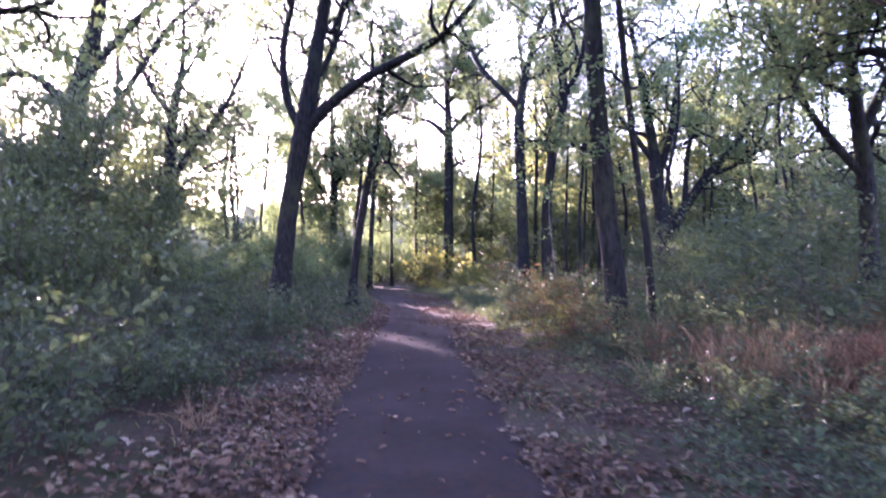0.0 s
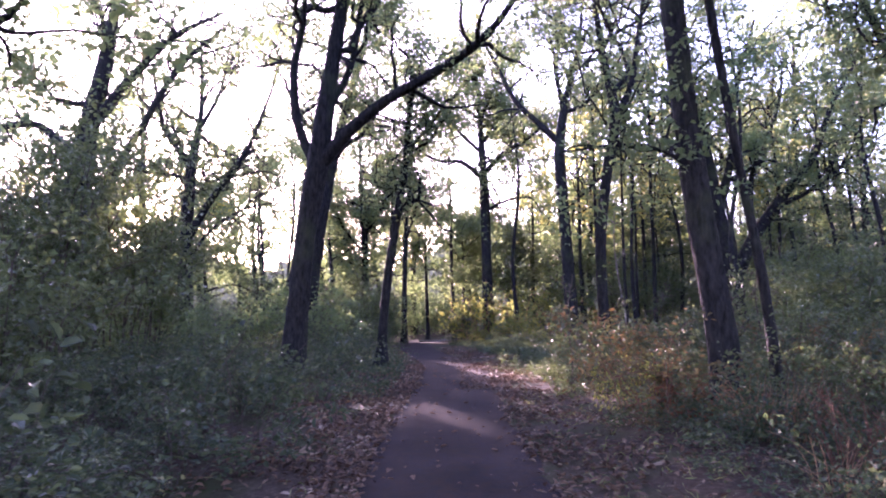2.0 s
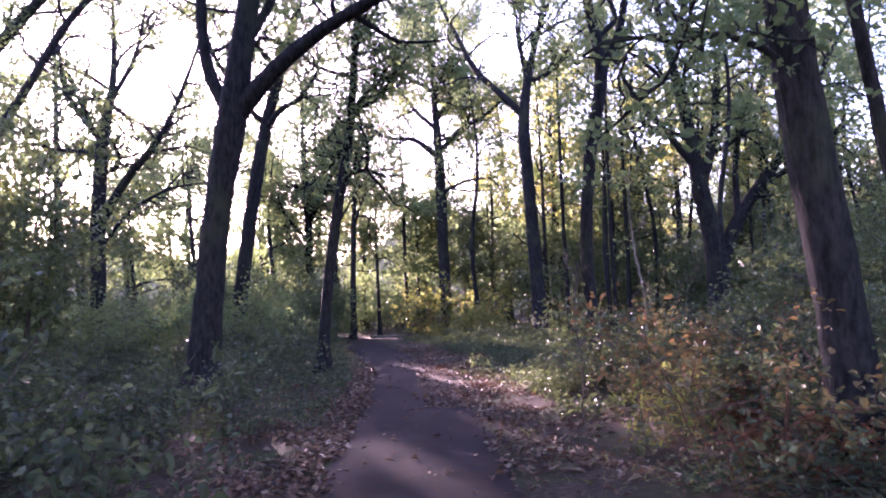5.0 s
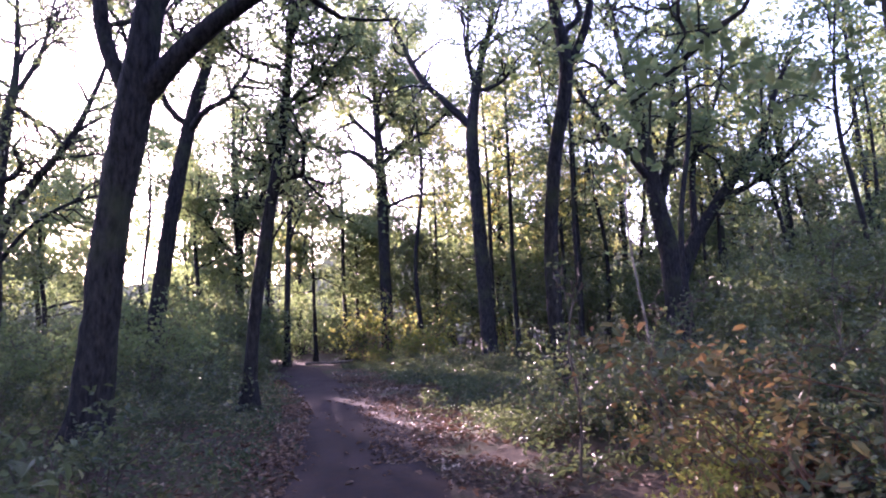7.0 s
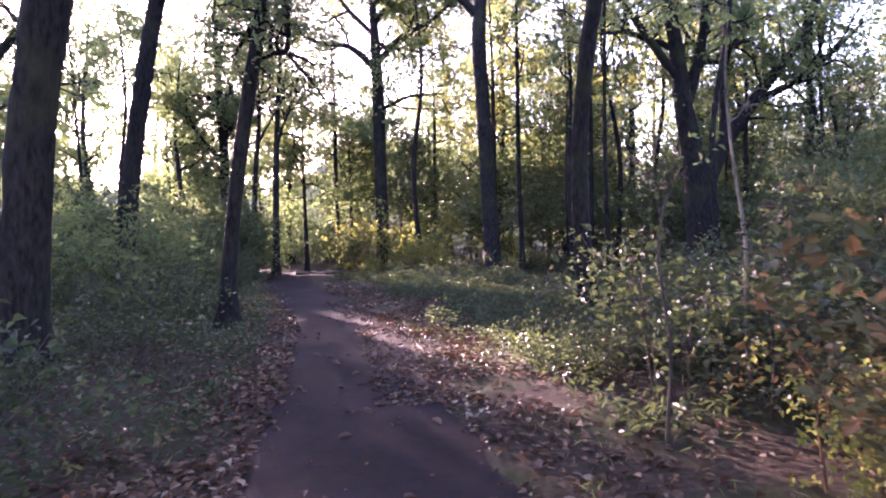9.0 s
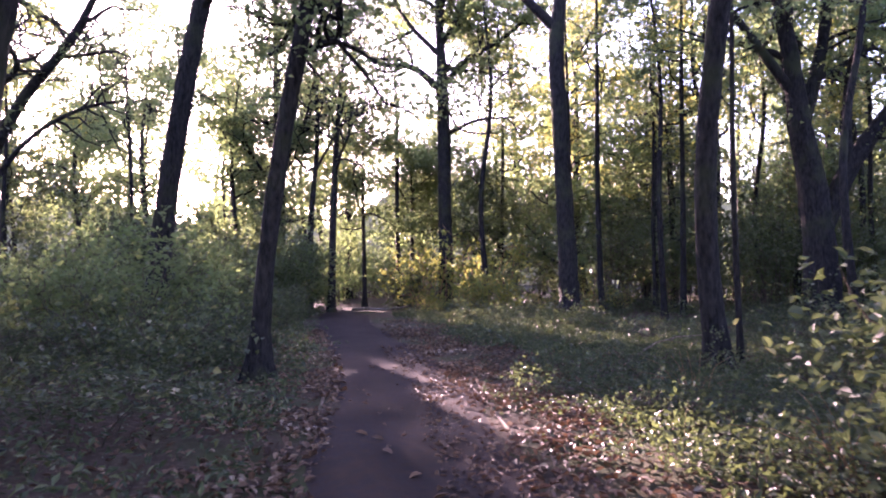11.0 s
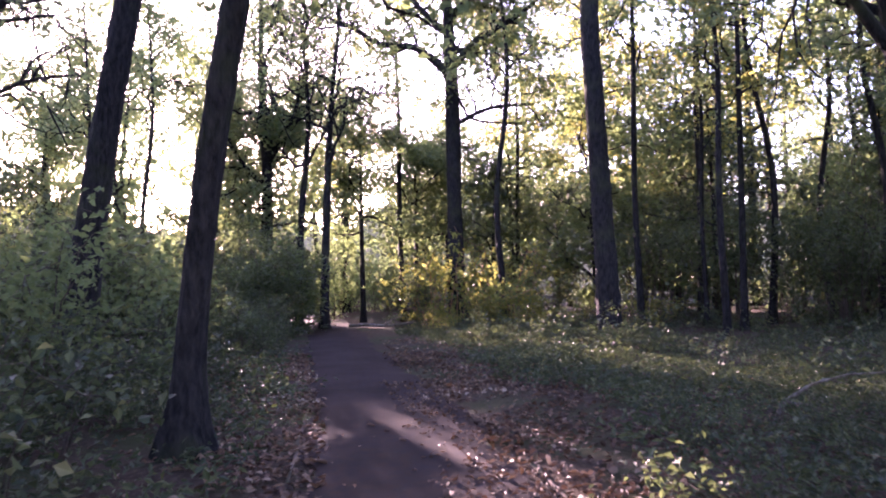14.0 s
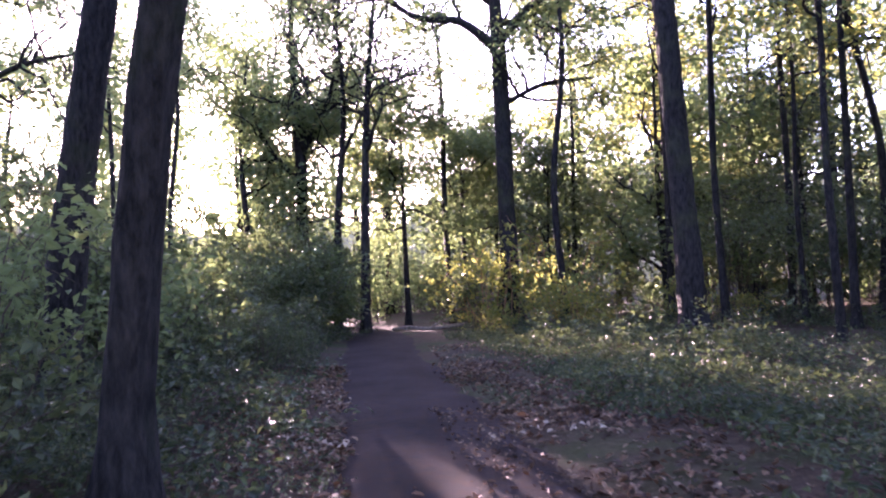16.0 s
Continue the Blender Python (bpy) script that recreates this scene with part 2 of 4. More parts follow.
def cloud(tips, count, spread, rng, clump=0.0, per=24):
    """Leaf places round the twigs; with clump, gathered in loose bunches with gaps between."""
    T = np.vstack(tips)
    flat = np.array([1, 1, 0.75])
    if not clump:
        C = T[rng.integers(0, len(T), count)]
        return C + rng.normal(size=C.shape) * spread * flat
    B = T[rng.integers(0, len(T), max(3, count // per))]
    B = B + rng.normal(size=B.shape) * spread * flat
    C = B[rng.integers(0, len(B), count)]
    return C + rng.normal(size=C.shape) * clump * flat


def tree(name, label, trunk, limbs=(), seed=1, auto=5, auto_from=0.55, reach=2.4, per_limb=10, leaves=9000, leaf=0.13, spread=0.38, limb_len=4.5, bark=None, foliage=None, local=False, sides=14, twig_n=5, flare=1.55, group="woodland trees"):
    """A tree with a given trunk and limbs; further limbs, branches, twigs and leaves grow from them."""
    rng = np.random.default_rng(seed)
    bark, foliage = bark or BARK, foliage or OAK_LEAF
    base = np.array(trunk[0][:3], float)
    e = thing(name, tuple(base), label, "tree", group)
    line, rad = smooth_line(trunk, 0.22)
    line = line - base
    wob = rng.normal(size=(len(line), sides)) * 0.035 + rng.normal(size=(1, sides)) * 0.05
    foot = np.exp(-line[:, 2].clip(0) / 0.28)[:, None] * (flare - 1) * (1 + 0.45 * np.sin(np.linspace(0, 2 * np.pi, sides, endpoint=False) * 4 + seed))[None]
    R = rad[:, None] * (1 + wob + foot)
    line[0, 2] -= 0.12
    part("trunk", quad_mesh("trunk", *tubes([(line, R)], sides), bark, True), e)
    mains = []
    for keys in limbs:
        l, r = smooth_line(keys, 0.3)
        mains.append((l - base, r))
    for k in range(auto):
        f = auto_from + (1 - auto_from) * (k + rng.random()) / max(auto, 1)
        i = min(int(f * len(line)), len(line) - 1)
        az = k * 2.4 + rng.uniform(-0.5, 0.5)
        el = rng.uniform(0.15 if trunk[0][1] > 14 or local else 0.6, 1.0)
        l = crooked(line[i], (math.cos(az) * math.cos(el), math.sin(az) * math.cos(el), math.sin(el)), limb_len * rng.uniform(0.6, 1.25), 12, 0.27, rng, 0.02)
        mains.append((l, np.linspace(min(rad[i] * 0.6, 0.13), min(0.022, rad[i] * 0.25), len(l))))
    mains_all = mains + [(line[int(len(line) * 0.8):], rad[int(len(line) * 0.8):])]
    tips = []
    for l, r in mains_all:
        br, tw, tp = boughs(l, r, rng, 0.25, per_limb, reach, twig_n)
        tips += tp
        own = [] if l is mains_all[-1][0] else [(l, r)]
        if group == "background trees" and not local:
            br, tw = ([q for q in some if in_gap(q[0] + base, rng).mean() < 0.2] for some in (br, tw))
            if own and in_gap(l + base, rng).mean() > 0.2:
                own = [(l[:5], r[:5])]
        if not own and not br:
            continue
        V, Q = tubes(own + br, 6 if sides > 10 else 4)
        V2, Q2 = tubes(tw or (own + br)[-1:], 3)
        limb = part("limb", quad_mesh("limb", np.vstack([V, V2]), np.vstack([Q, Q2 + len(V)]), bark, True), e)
        if group == "shoots":
            tagged(limb, kind="stuff")
    C = cloud(tips, leaves, spread, rng, 1.5 * leaf, 38 if local else 26)
    if not local:
        C = C[~in_gap(C + base, rng)]
    part("crown", quad_mesh("crown", *leaf_blades(C, leaf, rng, 0.35, 0.62, leaf < 0.1), foliage), e)
    return e


# ---- ground and path ----
CENTRE = [(0.2, -60), (0.1, -10), (0.05, 0), (-0.07, 4.5), (-0.3, 8), (-0.6, 14.3), (-0.62, 18), (-0.87, 22.5), (-1.3, 26.5), (-2.05, 30.5), (-3.05, 36), (-3.75, 42), (-6.5, 52), (-14, 66), (-26, 78)]
CY, CX = np.array([c[1] for c in CENTRE]), np.array([c[0] for c in CENTRE])


def path_x(y):
    return np.interp(y, CY, CX)


def relief(x, y):
    """The wood floor: level on the path, soft humps beside it."""
    x, y = np.asarray(x, float), np.asarray(y, float)
    off = np.clip((np.abs(x - path_x(y)) - 1.0) / 2.0, 0, 1)
    return off * (0.06 + 0.07 * np.sin(x * 0.9 + 1.3 * np.sin(y * 0.31)) + 0.06 * np.sin(y * 0.73 + x * 0.37) + 0.03 * np.sin(x * 2.3 + y * 1.9)) - 0.012


gx = np.concatenate([[-900, -400, -180, -90], np.arange(-50, 50.1, 0.5), [90, 180, 400, 900]])
gy = np.concatenate([[-900, -300, -100, -40], np.arange(-12, 80.1, 0.5), [120, 200, 400, 900]])
X, Y = np.meshgrid(gx, gy, indexing="ij")
Z = relief(X, Y)
i, j = np.meshgrid(np.arange(len(gx) - 1), np.arange(len(gy) - 1), indexing="ij")
a = i * len(gy) + j
ground = new("ground", quad_mesh("ground", np.stack([X, Y, Z], -1).reshape(-1, 3), np.stack([a, a + len(gy), a + len(gy) + 1, a + 1], -1).reshape(-1, 4), SOIL, True))
tagged(ground, "brown woodland soil with moss and leaf mould", "ground", kind="structure")

py = np.arange(-40, 74, 0.2)
rng = np.random.default_rng(5)
wl, wr = 0.92 + 0.06 * np.sin(py * 1.3) + 0.05 * np.sin(py * 3.9) + rng.normal(size=len(py)) * 0.025, 0.92 + 0.06 * np.sin(py * 1.7 + 2) + 0.05 * np.sin(py * 4.3) + rng.normal(size=len(py)) * 0.025
cols = np.linspace(-1, 1, 9)
px = path_x(py)[:, None] + np.where(cols[None] < 0, wl[:, None], wr[:, None]) * cols[None]
pz = 0.02 - 0.034 * np.abs(cols[None]) ** 4 + np.zeros_like(px) + 0.004 * np.sin(px * 5 + py[:, None] * 2)
i, j = np.meshgrid(np.arange(len(py) - 1), np.arange(8), indexing="ij")
a = i * 9 + j
path = new("path", quad_mesh("path", np.stack([px, np.repeat(py[:, None], 9, 1), pz], -1).reshape(-1, 3), np.stack([a, a + 1, a + 10, a + 9], -1).reshape(-1, 4), TARMAC, True))
tagged(path, "dark worn tarmac footpath strewn with fallen leaves", "path", kind="structure")

# distance: far woodland all along the horizon ahead, its haze light painted as emission
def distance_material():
    m, nt, b = mat_base("far_woodland_haze_glow", 1.0)
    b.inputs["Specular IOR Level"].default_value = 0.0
    # bright haze between the far trees is put into the emission colour
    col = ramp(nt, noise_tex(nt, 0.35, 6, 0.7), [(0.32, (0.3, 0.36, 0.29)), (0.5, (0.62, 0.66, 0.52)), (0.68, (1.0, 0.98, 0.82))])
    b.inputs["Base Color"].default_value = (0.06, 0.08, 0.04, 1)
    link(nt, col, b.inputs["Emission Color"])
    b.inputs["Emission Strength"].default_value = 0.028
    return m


rng = np.random.default_rng(3)
da = np.radians(np.arange(-80, 80.01, 0.4))
top = 12.0 + 3.0 * np.tanh(3 * da + 0.6) + 1.8 * np.sin(da * 9) + 1.5 * np.sin(da * 23 + 1) + np.cumsum(rng.normal(size=len(da))) * 0.06 + rng.normal(size=len(da)) * 0.7
levels = np.linspace(-0.5, 1, 6)
dr = 96 + 2.0 * np.sin(da * 31)[:, None] * levels[None]
DV = np.stack([dr * np.sin(da)[:, None], 20 + dr * np.cos(da)[:, None], np.where(levels[None] < 0, -2.0, top[:, None] * levels[None])], -1)
i, j = np.meshgrid(np.arange(len(da) - 1), np.arange(5), indexing="ij")
a = i * 6 + j
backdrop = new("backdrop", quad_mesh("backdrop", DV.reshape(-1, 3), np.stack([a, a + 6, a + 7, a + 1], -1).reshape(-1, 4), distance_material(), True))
tagged(backdrop, "pale sheet glowing as far hazy woodland", "backdrop", kind="structure")

# ---- the single trees along the path ----
tree("oak_tree", "old oak with a long limb arching over the path", [(-4.55, 19.5, 0, 0.33), (-4.4, 19.45, 1.3, 0.27), (-4.2, 19.4, 3.2, 0.245), (-3.85, 19.4, 5.3, 0.26), (-3.6, 19.4, 7.0, 0.2), (-3.3, 19.5, 9.0, 0.16), (-2.9, 19.7, 12.5, 0.09)],
     [[(-3.8, 19.4, 5.2, 0.2), (-3.1, 19.2, 5.9, 0.165), (-2.2, 19.0, 6.55, 0.14), (-1.0, 18.7, 7.1, 0.12), (0.1, 18.4, 7.7, 0.1), (0.9, 18.2, 8.6, 0.07), (1.5, 18.0, 10.0, 0.03)],
      [(-3.9, 19.5, 5.1, 0.14), (-4.4, 19.7, 6.2, 0.125), (-4.55, 19.8, 7.6, 0.1), (-4.3, 19.9, 9.4, 0.07), (-4.8, 20.1, 11.4, 0.03)],
      [(-3.7, 19.4, 6.4, 0.1), (-3.1, 19.6, 7.6, 0.08), (-2.8, 19.6, 9.2, 0.06), (-2.2, 19.6, 11, 0.03)]],
     seed=11, flare=1.8, auto=5, auto_from=0.6, leaves=17000, leaf=0.115)
tree("oak_tree", "slim leaning oak beside the path", [(-3.12, 24.5, 0, 0.165), (-3.06, 24.5, 1.0, 0.138), (-2.9, 24.45, 2.5, 0.132), (-2.62, 24.4, 4.2, 0.128), (-2.3, 24.4, 6.0, 0.115), (-2.0, 24.4, 9.5, 0.06)], seed=12, flare=1.9, auto=8, auto_from=0.5, leaves=11000, limb_len=3.0, reach=1.5, leaf=0.115)
tree("oak_tree", "oak leaning over shrubs with a hazy trunk", [(-6.8, 30.1, 0, 0.29), (-6.65, 30.1, 2, 0.25), (-6.25, 30.1, 5.0, 0.23), (-5.6, 30.0, 8.2, 0.2), (-4.7, 29.9, 11.2, 0.14), (-4.0, 29.9, 14, 0.07)], seed=13, auto=8, auto_from=0.5, leaves=12000)
tree("oak_tree", "dark straight oak standing in brambles by the path", [(3.2, 12.6, 0, 0.23), (3.12, 12.6, 1.2, 0.19), (2.93, 12.55, 2.7, 0.175), (2.75, 12.55, 4.8, 0.155), (2.65, 12.55, 7.2, 0.14), (2.6, 12.55, 10.5, 0.09)],
     [[(2.85, 12.5, 3.4, 0.036), (2.4, 12.45, 3.7, 0.03), (1.85, 12.4, 3.75, 0.024), (1.15, 12.35, 3.67, 0.012)]], seed=14, auto=5, auto_from=0.75, leaves=8000, leaf=0.09)
tree("young_tree", "thin stem growing close beside a thicker oak", [(3.8, 12.5, 0, 0.085), (3.7, 12.5, 1.6, 0.07), (3.45, 12.5, 3.5, 0.06), (3.2, 12.6, 6.0, 0.06), (3.05, 12.7, 8.5, 0.03)], seed=15, auto=4, auto_from=0.78, leaves=3000, limb_len=2, reach=1.2, leaf=0.09)
tree("oak_tree", "tall oak with a low rounded spreading crown", [(0.5, 45, 0, 0.35), (0.45, 45, 4, 0.3), (0.4, 45, 9.9, 0.27), (0.3, 45, 12.4, 0.2), (0.1, 45, 17, 0.08)],
     [[(0.4, 45, 9.8, 0.2), (-1.0, 44.7, 10.8, 0.14), (-2.4, 44.5, 10.9, 0.1), (-3.6, 44.3, 11.6, 0.07), (-4.8, 44.2, 11.9, 0.03)], [(0.4, 45, 10.0, 0.2), (1.5, 44.8, 11.2, 0.14), (2.9, 44.5, 11.9, 0.1), (4.9, 44.3, 13.6, 0.04)], [(0.45, 45, 7.8, 0.1), (1.9, 44.7, 8.4, 0.08), (3.6, 44.5, 8.5, 0.03)], [(0.3, 45, 11.4, 0.14), (-1.2, 45, 13, 0.1), (-2.2, 45, 15.2, 0.04)], [(0.3, 45, 11.8, 0.14), (1.4, 45, 13.8, 0.1), (1.8, 45, 16.4, 0.04)]],
     seed=16, auto=9, auto_from=0.57, leaves=31000, leaf=0.165, reach=2.6, limb_len=4.6, spread=0.5)
tree("oak_tree", "tall oak with a high wide fork", [(4.5, 38, 0, 0.36), (4.4, 38, 3, 0.31), (4.25, 38, 6.8, 0.28), (4.2, 38, 10.2, 0.26), (4.6, 38, 12.4, 0.17), (5.3, 38, 15, 0.12), (5.7, 38, 18, 0.05)],
     [[(4.2, 38, 10.1, 0.2), (3.2, 37.9, 11.1, 0.16), (2.1, 37.8, 12.2, 0.14), (1.2, 37.7, 14.0, 0.1), (0.1, 37.6, 16.3, 0.04)], [(4.5, 38, 11.4, 0.12), (4.2, 38, 13.4, 0.1), (4.3, 38, 16, 0.06), (3.9, 38, 18, 0.03)], [(5.0, 38, 13.8, 0.08), (6.6, 38, 14.6, 0.06), (8.2, 38, 14.4, 0.03)]],
     seed=17, auto=7, auto_from=0.6, leaves=14000, leaf=0.14)
tree("oak_tree", "slender winding oak that forks high up", [(3.72, 24, 0, 0.19), (3.58, 24, 1.6, 0.16), (3.55, 23.9, 3.3, 0.15), (3.75, 23.8, 5.3, 0.15), (4.1, 23.7, 7.3, 0.15), (3.85, 23.7, 9.1, 0.11), (3.5, 23.7, 12.5, 0.05)],
     [[(4.08, 23.7, 7.2, 0.12), (4.6, 23.7, 8.2, 0.1), (4.9, 23.7, 9.7, 0.08), (5.3, 23.7, 12, 0.03)]], seed=18, auto=6, auto_from=0.62, leaves=10000, leaf=0.115)
tree("oak_tree", "multi-stemmed oak with many dark winding limbs", [(10.9, 33.5, 0, 0.5), (10.8, 33.5, 2.2, 0.42), (10.65, 33.5, 4.0, 0.36), (10.3, 33.4, 5.6, 0.3), (10.0, 33.4, 8.0, 0.22), (9.5, 33.3, 10.5, 0.16), (8.8, 33.3, 14, 0.07)],
     [[(10.8, 33.5, 2.6, 0.3), (11.6, 33.4, 4.4, 0.26), (12.9, 33.3, 6.2, 0.21), (14.3, 33.1, 8.0, 0.15), (15.2, 33.0, 10.2, 0.1), (16.4, 32.9, 12.2, 0.04)], [(10.3, 33.4, 5.6, 0.2), (10.9, 33.3, 8.0, 0.16), (11.3, 33.3, 11.0, 0.1), (12.3, 33.3, 14.2, 0.04)], [(10.1, 33.4, 6.6, 0.16), (8.8, 33.2, 8.2, 0.12), (7.7, 33.1, 9.6, 0.08), (6.6, 33, 12.0, 0.04)], [(12.6, 33.3, 5.8, 0.15), (14.6, 33.4, 6.8, 0.11), (16.8, 33.4, 8.6, 0.05)], [(11.6, 33.4, 4.4, 0.14), (11.9, 33.6, 7.4, 0.11), (13.2, 33.6, 10.4, 0.07), (13.6, 33.6, 13, 0.03)]],
     seed=19, auto=8, auto_from=0.4, leaves=20000, leaf=0.135, reach=2.6)
tree("oak_tree", "bare-stemmed oak with a lacy spreading crown", [(-14.1, 36, 0, 0.36), (-14.1, 36, 3, 0.31), (-14.1, 36, 6, 0.28), (-13.9, 36, 9.2, 0.26), (-13.5, 36, 11.6, 0.15), (-13.5, 36, 15.5, 0.06)],
     [[(-13.9, 36, 9.0, 0.16), (-15.2, 36, 10.8, 0.12), (-15.9, 36, 13.8, 0.06)], [(-14.1, 36, 5.4, 0.2), (-13.0, 35.9, 7.2, 0.17), (-11.4, 35.8, 9.2, 0.13), (-10.1, 35.6, 11.9, 0.08), (-9.2, 35.5, 14.6, 0.03)], [(-14.1, 36, 4.4, 0.09), (-12.8, 36, 6.0, 0.07), (-11.2, 36, 6.9, 0.06), (-9.2, 36, 7.2, 0.02)], [(-13.7, 36, 10.6, 0.12), (-12.6, 36, 12.6, 0.09), (-12.0, 36, 15.4, 0.04)]],
     seed=20, auto=9, auto_from=0.45, leaves=7500, leaf=0.13, per_limb=14, twig_n=6)
tree("oak_tree", "thick ivy-clad oak rising out of dark holly", [(-15.4, 28, 0, 0.55), (-15.2, 28, 4, 0.46), (-14.7, 28, 8, 0.4), (-14.0, 28, 11, 0.3), (-13.4, 28, 15, 0.12)],
     [[(-14.6, 28, 8.6, 0.22), (-13.0, 27.8, 10.4, 0.17), (-11.2, 27.6, 12.0, 0.12), (-9.2, 27.4, 12.8, 0.05)], [(-14.8, 28, 7.4, 0.2), (-16.5, 28, 9.0, 0.15), (-18.6, 28, 9.0, 0.1), (-20.4, 28, 10, 0.04)], [(-15.2, 28, 3.6, 0.2), (-14.0, 27.8, 6.0, 0.17), (-12.4, 27.7, 8.6, 0.13), (-10.6, 27.6, 11.2, 0.1), (-9.0, 27.5, 12.4, 0.04)]],
     seed=21, auto=6, leaves=9000, leaf=0.14)
tree("oak_tree", "large oak with heavy branching at the wood's edge", [(11.0, 18.0, 0, 0.26), (11.0, 18, 2.5, 0.21), (10.9, 18, 4.2, 0.2), (10.6, 18, 6.4, 0.15), (10.8, 18, 10, 0.1)],
     [[(10.9, 18, 3.9, 0.13), (9.9, 18, 5.0, 0.1), (8.9, 18, 6.6, 0.08), (8.2, 18, 8.6, 0.05)], [(10.8, 18, 5, 0.15), (11.6, 18, 6.6, 0.12), (12.4, 18, 9, 0.05)]], seed=22, auto=7, auto_from=0.5, leaves=15000, leaf=0.115)
tree("oak_tree", "slim oak with upswept branches in bright haze", [(-7.2, 46.8, 0, 0.28), (-7.2, 46.8, 3, 0.24), (-7.2, 46.8, 6.5, 0.21), (-7.4, 46.8, 10, 0.15), (-7.4, 46.8, 15, 0.06)],
     [[(-7.2, 46.8, 5.6, 0.11), (-8.4, 46.8, 7.0, 0.09), (-9.2, 46.6, 8.8, 0.06), (-10.4, 46.6, 9.8, 0.03)], [(-7.2, 46.8, 6.6, 0.11), (-6.2, 46.8, 8.4, 0.09), (-5.6, 46.8, 10.6, 0.04)]], seed=23, auto=9, auto_from=0.45, leaves=10000, leaf=0.15)
tree("young_tree", "slender young tree in the hazy middle distance", [(-5.6, 45, 0, 0.16), (-5.5, 45, 4, 0.13), (-5.2, 45, 8, 0.09), (-5.5, 45, 12.5, 0.04)], seed=24, auto=9, auto_from=0.45, leaves=3600, limb_len=4.2, reach=2.6, spread=0.6, leaf=0.13)
tree("young_tree", "slender young tree in the hazy middle distance", [(-4.5, 44, 0, 0.17), (-4.4, 44, 4, 0.14), (-4.2, 44, 8, 0.1), (-3.7, 44, 13, 0.04)], seed=25, auto=9, auto_from=0.45, leaves=4000, limb_len=4.2, reach=2.6, spread=0.6, leaf=0.13)
tree("sapling", "pale thin crooked stem among brambles", [(2.78, 16.8, 0, 0.018), (2.72, 16.8, 0.7, 0.016), (2.74, 16.8, 1.4, 0.015), (2.63, 16.8, 2.2, 0.013), (2.58, 16.8, 2.9, 0.011), (2.62, 16.8, 3.5, 0.006)], seed=26, auto=2, auto_from=0.7, leaves=60, limb_len=0.7, reach=0.5, per_limb=3, leaf=0.09, bark=BARK_PALE, flare=1.2)
tree("sapling", "thin dark stem beside a winding oak", [(4.5, 25, 0, 0.05), (4.45, 25, 3, 0.045), (4.5, 25, 6, 0.03), (4.6, 25, 9, 0.015)], seed=27, auto=3, leaves=700, limb_len=1.5, reach=0.8)
tree("sallow_tree", "sunlit yellow-green tree behind dark trunks", [(7.4, 50, 0, 0.2), (7.3, 50, 4, 0.17), (7.6, 50, 9, 0.12), (7.4, 50, 14, 0.05)], seed=28, auto=10, auto_from=0.35, leaves=9000, leaf=0.18, limb_len=3.6, foliage=PALE_LEAF)
# trunk stands out of view; crown added to shade the brambles from the sky
tree("oak_tree", "spreading oak added to shade the brambles its limbs overhang", [(8.4, 11, 0, 0.3), (8.3, 11, 2.5, 0.25), (8.1, 11, 5, 0.22), (7.9, 11.2, 8, 0.16), (7.6, 11.4, 12, 0.06)],
     [[(8.1, 11, 5.4, 0.12), (6.8, 13.4, 7.2, 0.09), (5.4, 15.4, 8.2, 0.065), (4.0, 16.5, 8.6, 0.045), (2.4, 17.0, 9.2, 0.02)], [(8.1, 11, 6.0, 0.13), (6.2, 11.6, 7.6, 0.1), (4.4, 12.0, 8.6, 0.05)], [(8.0, 11, 6.5, 0.12), (7.4, 13.5, 7.8, 0.1), (6.8, 16, 8.6, 0.05)], [(8.1, 11, 5.6, 0.12), (9.5, 13.5, 6.6, 0.1), (10, 16, 7.4, 0.05)], [(8.1, 11, 5.2, 0.12), (6.6, 8.6, 7.4, 0.1), (5.2, 6.8, 8.6, 0.05)]],
     seed=29, auto=6, auto_from=0.55, leaves=15000, leaf=0.12, reach=2.2)
for x, y, h, sd in ((1.5, 15.75, 1.9, 301), (5.4, 17.2, 2.4, 302), (3.6, 17.5, 1.8, 303), (2.5, 16.1, 1.6, 304), (4.3, 15.6, 1.7, 305)):
    tree("sapling", "leafy upright shoot standing out of brambles", [(x, y, 0, 0.014), (x + 0.05, y, h * 0.4, 0.012), (x - 0.03, y, h * 0.75, 0.01), (x + 0.06, y, h, 0.006)], seed=sd, auto=3, auto_from=0.6, leaves=120, limb_len=0.45, reach=0.8, per_limb=4, twig_n=2, leaf=0.06, spread=0.06, foliage=BRAMBLE_LEAF, bark=TWIG, flare=1.1, group="shoots")
# towards the sun: trees whose crowns leave narrow gaps
for k, (x, y) in enumerate([(-15.5, 52), (-10.2, 54), (-18.5, 60), (-13.2, 62), (-22, 66), (-9.0, 64), (-26, 58), (-17, 71), (-25, 64), (-28, 72), (-22, 58)]):
    r = 0.18 + 0.02 * (k % 3)
    tree("oak_tree", "backlit oak with a broken leafy crown", [(x, y, 0, r), (x + 0.2, y, 3, r * 0.85), (x - 0.2, y, 8, r * 0.65), (x + 0.3, y, 14, r * 0.25)], seed=140 + k, auto=9, auto_from=0.22, leaves=5600, leaf=0.24, spread=0.5, limb_len=4.0, reach=2.2, per_limb=5, sides=7, twig_n=2, group="background trees")

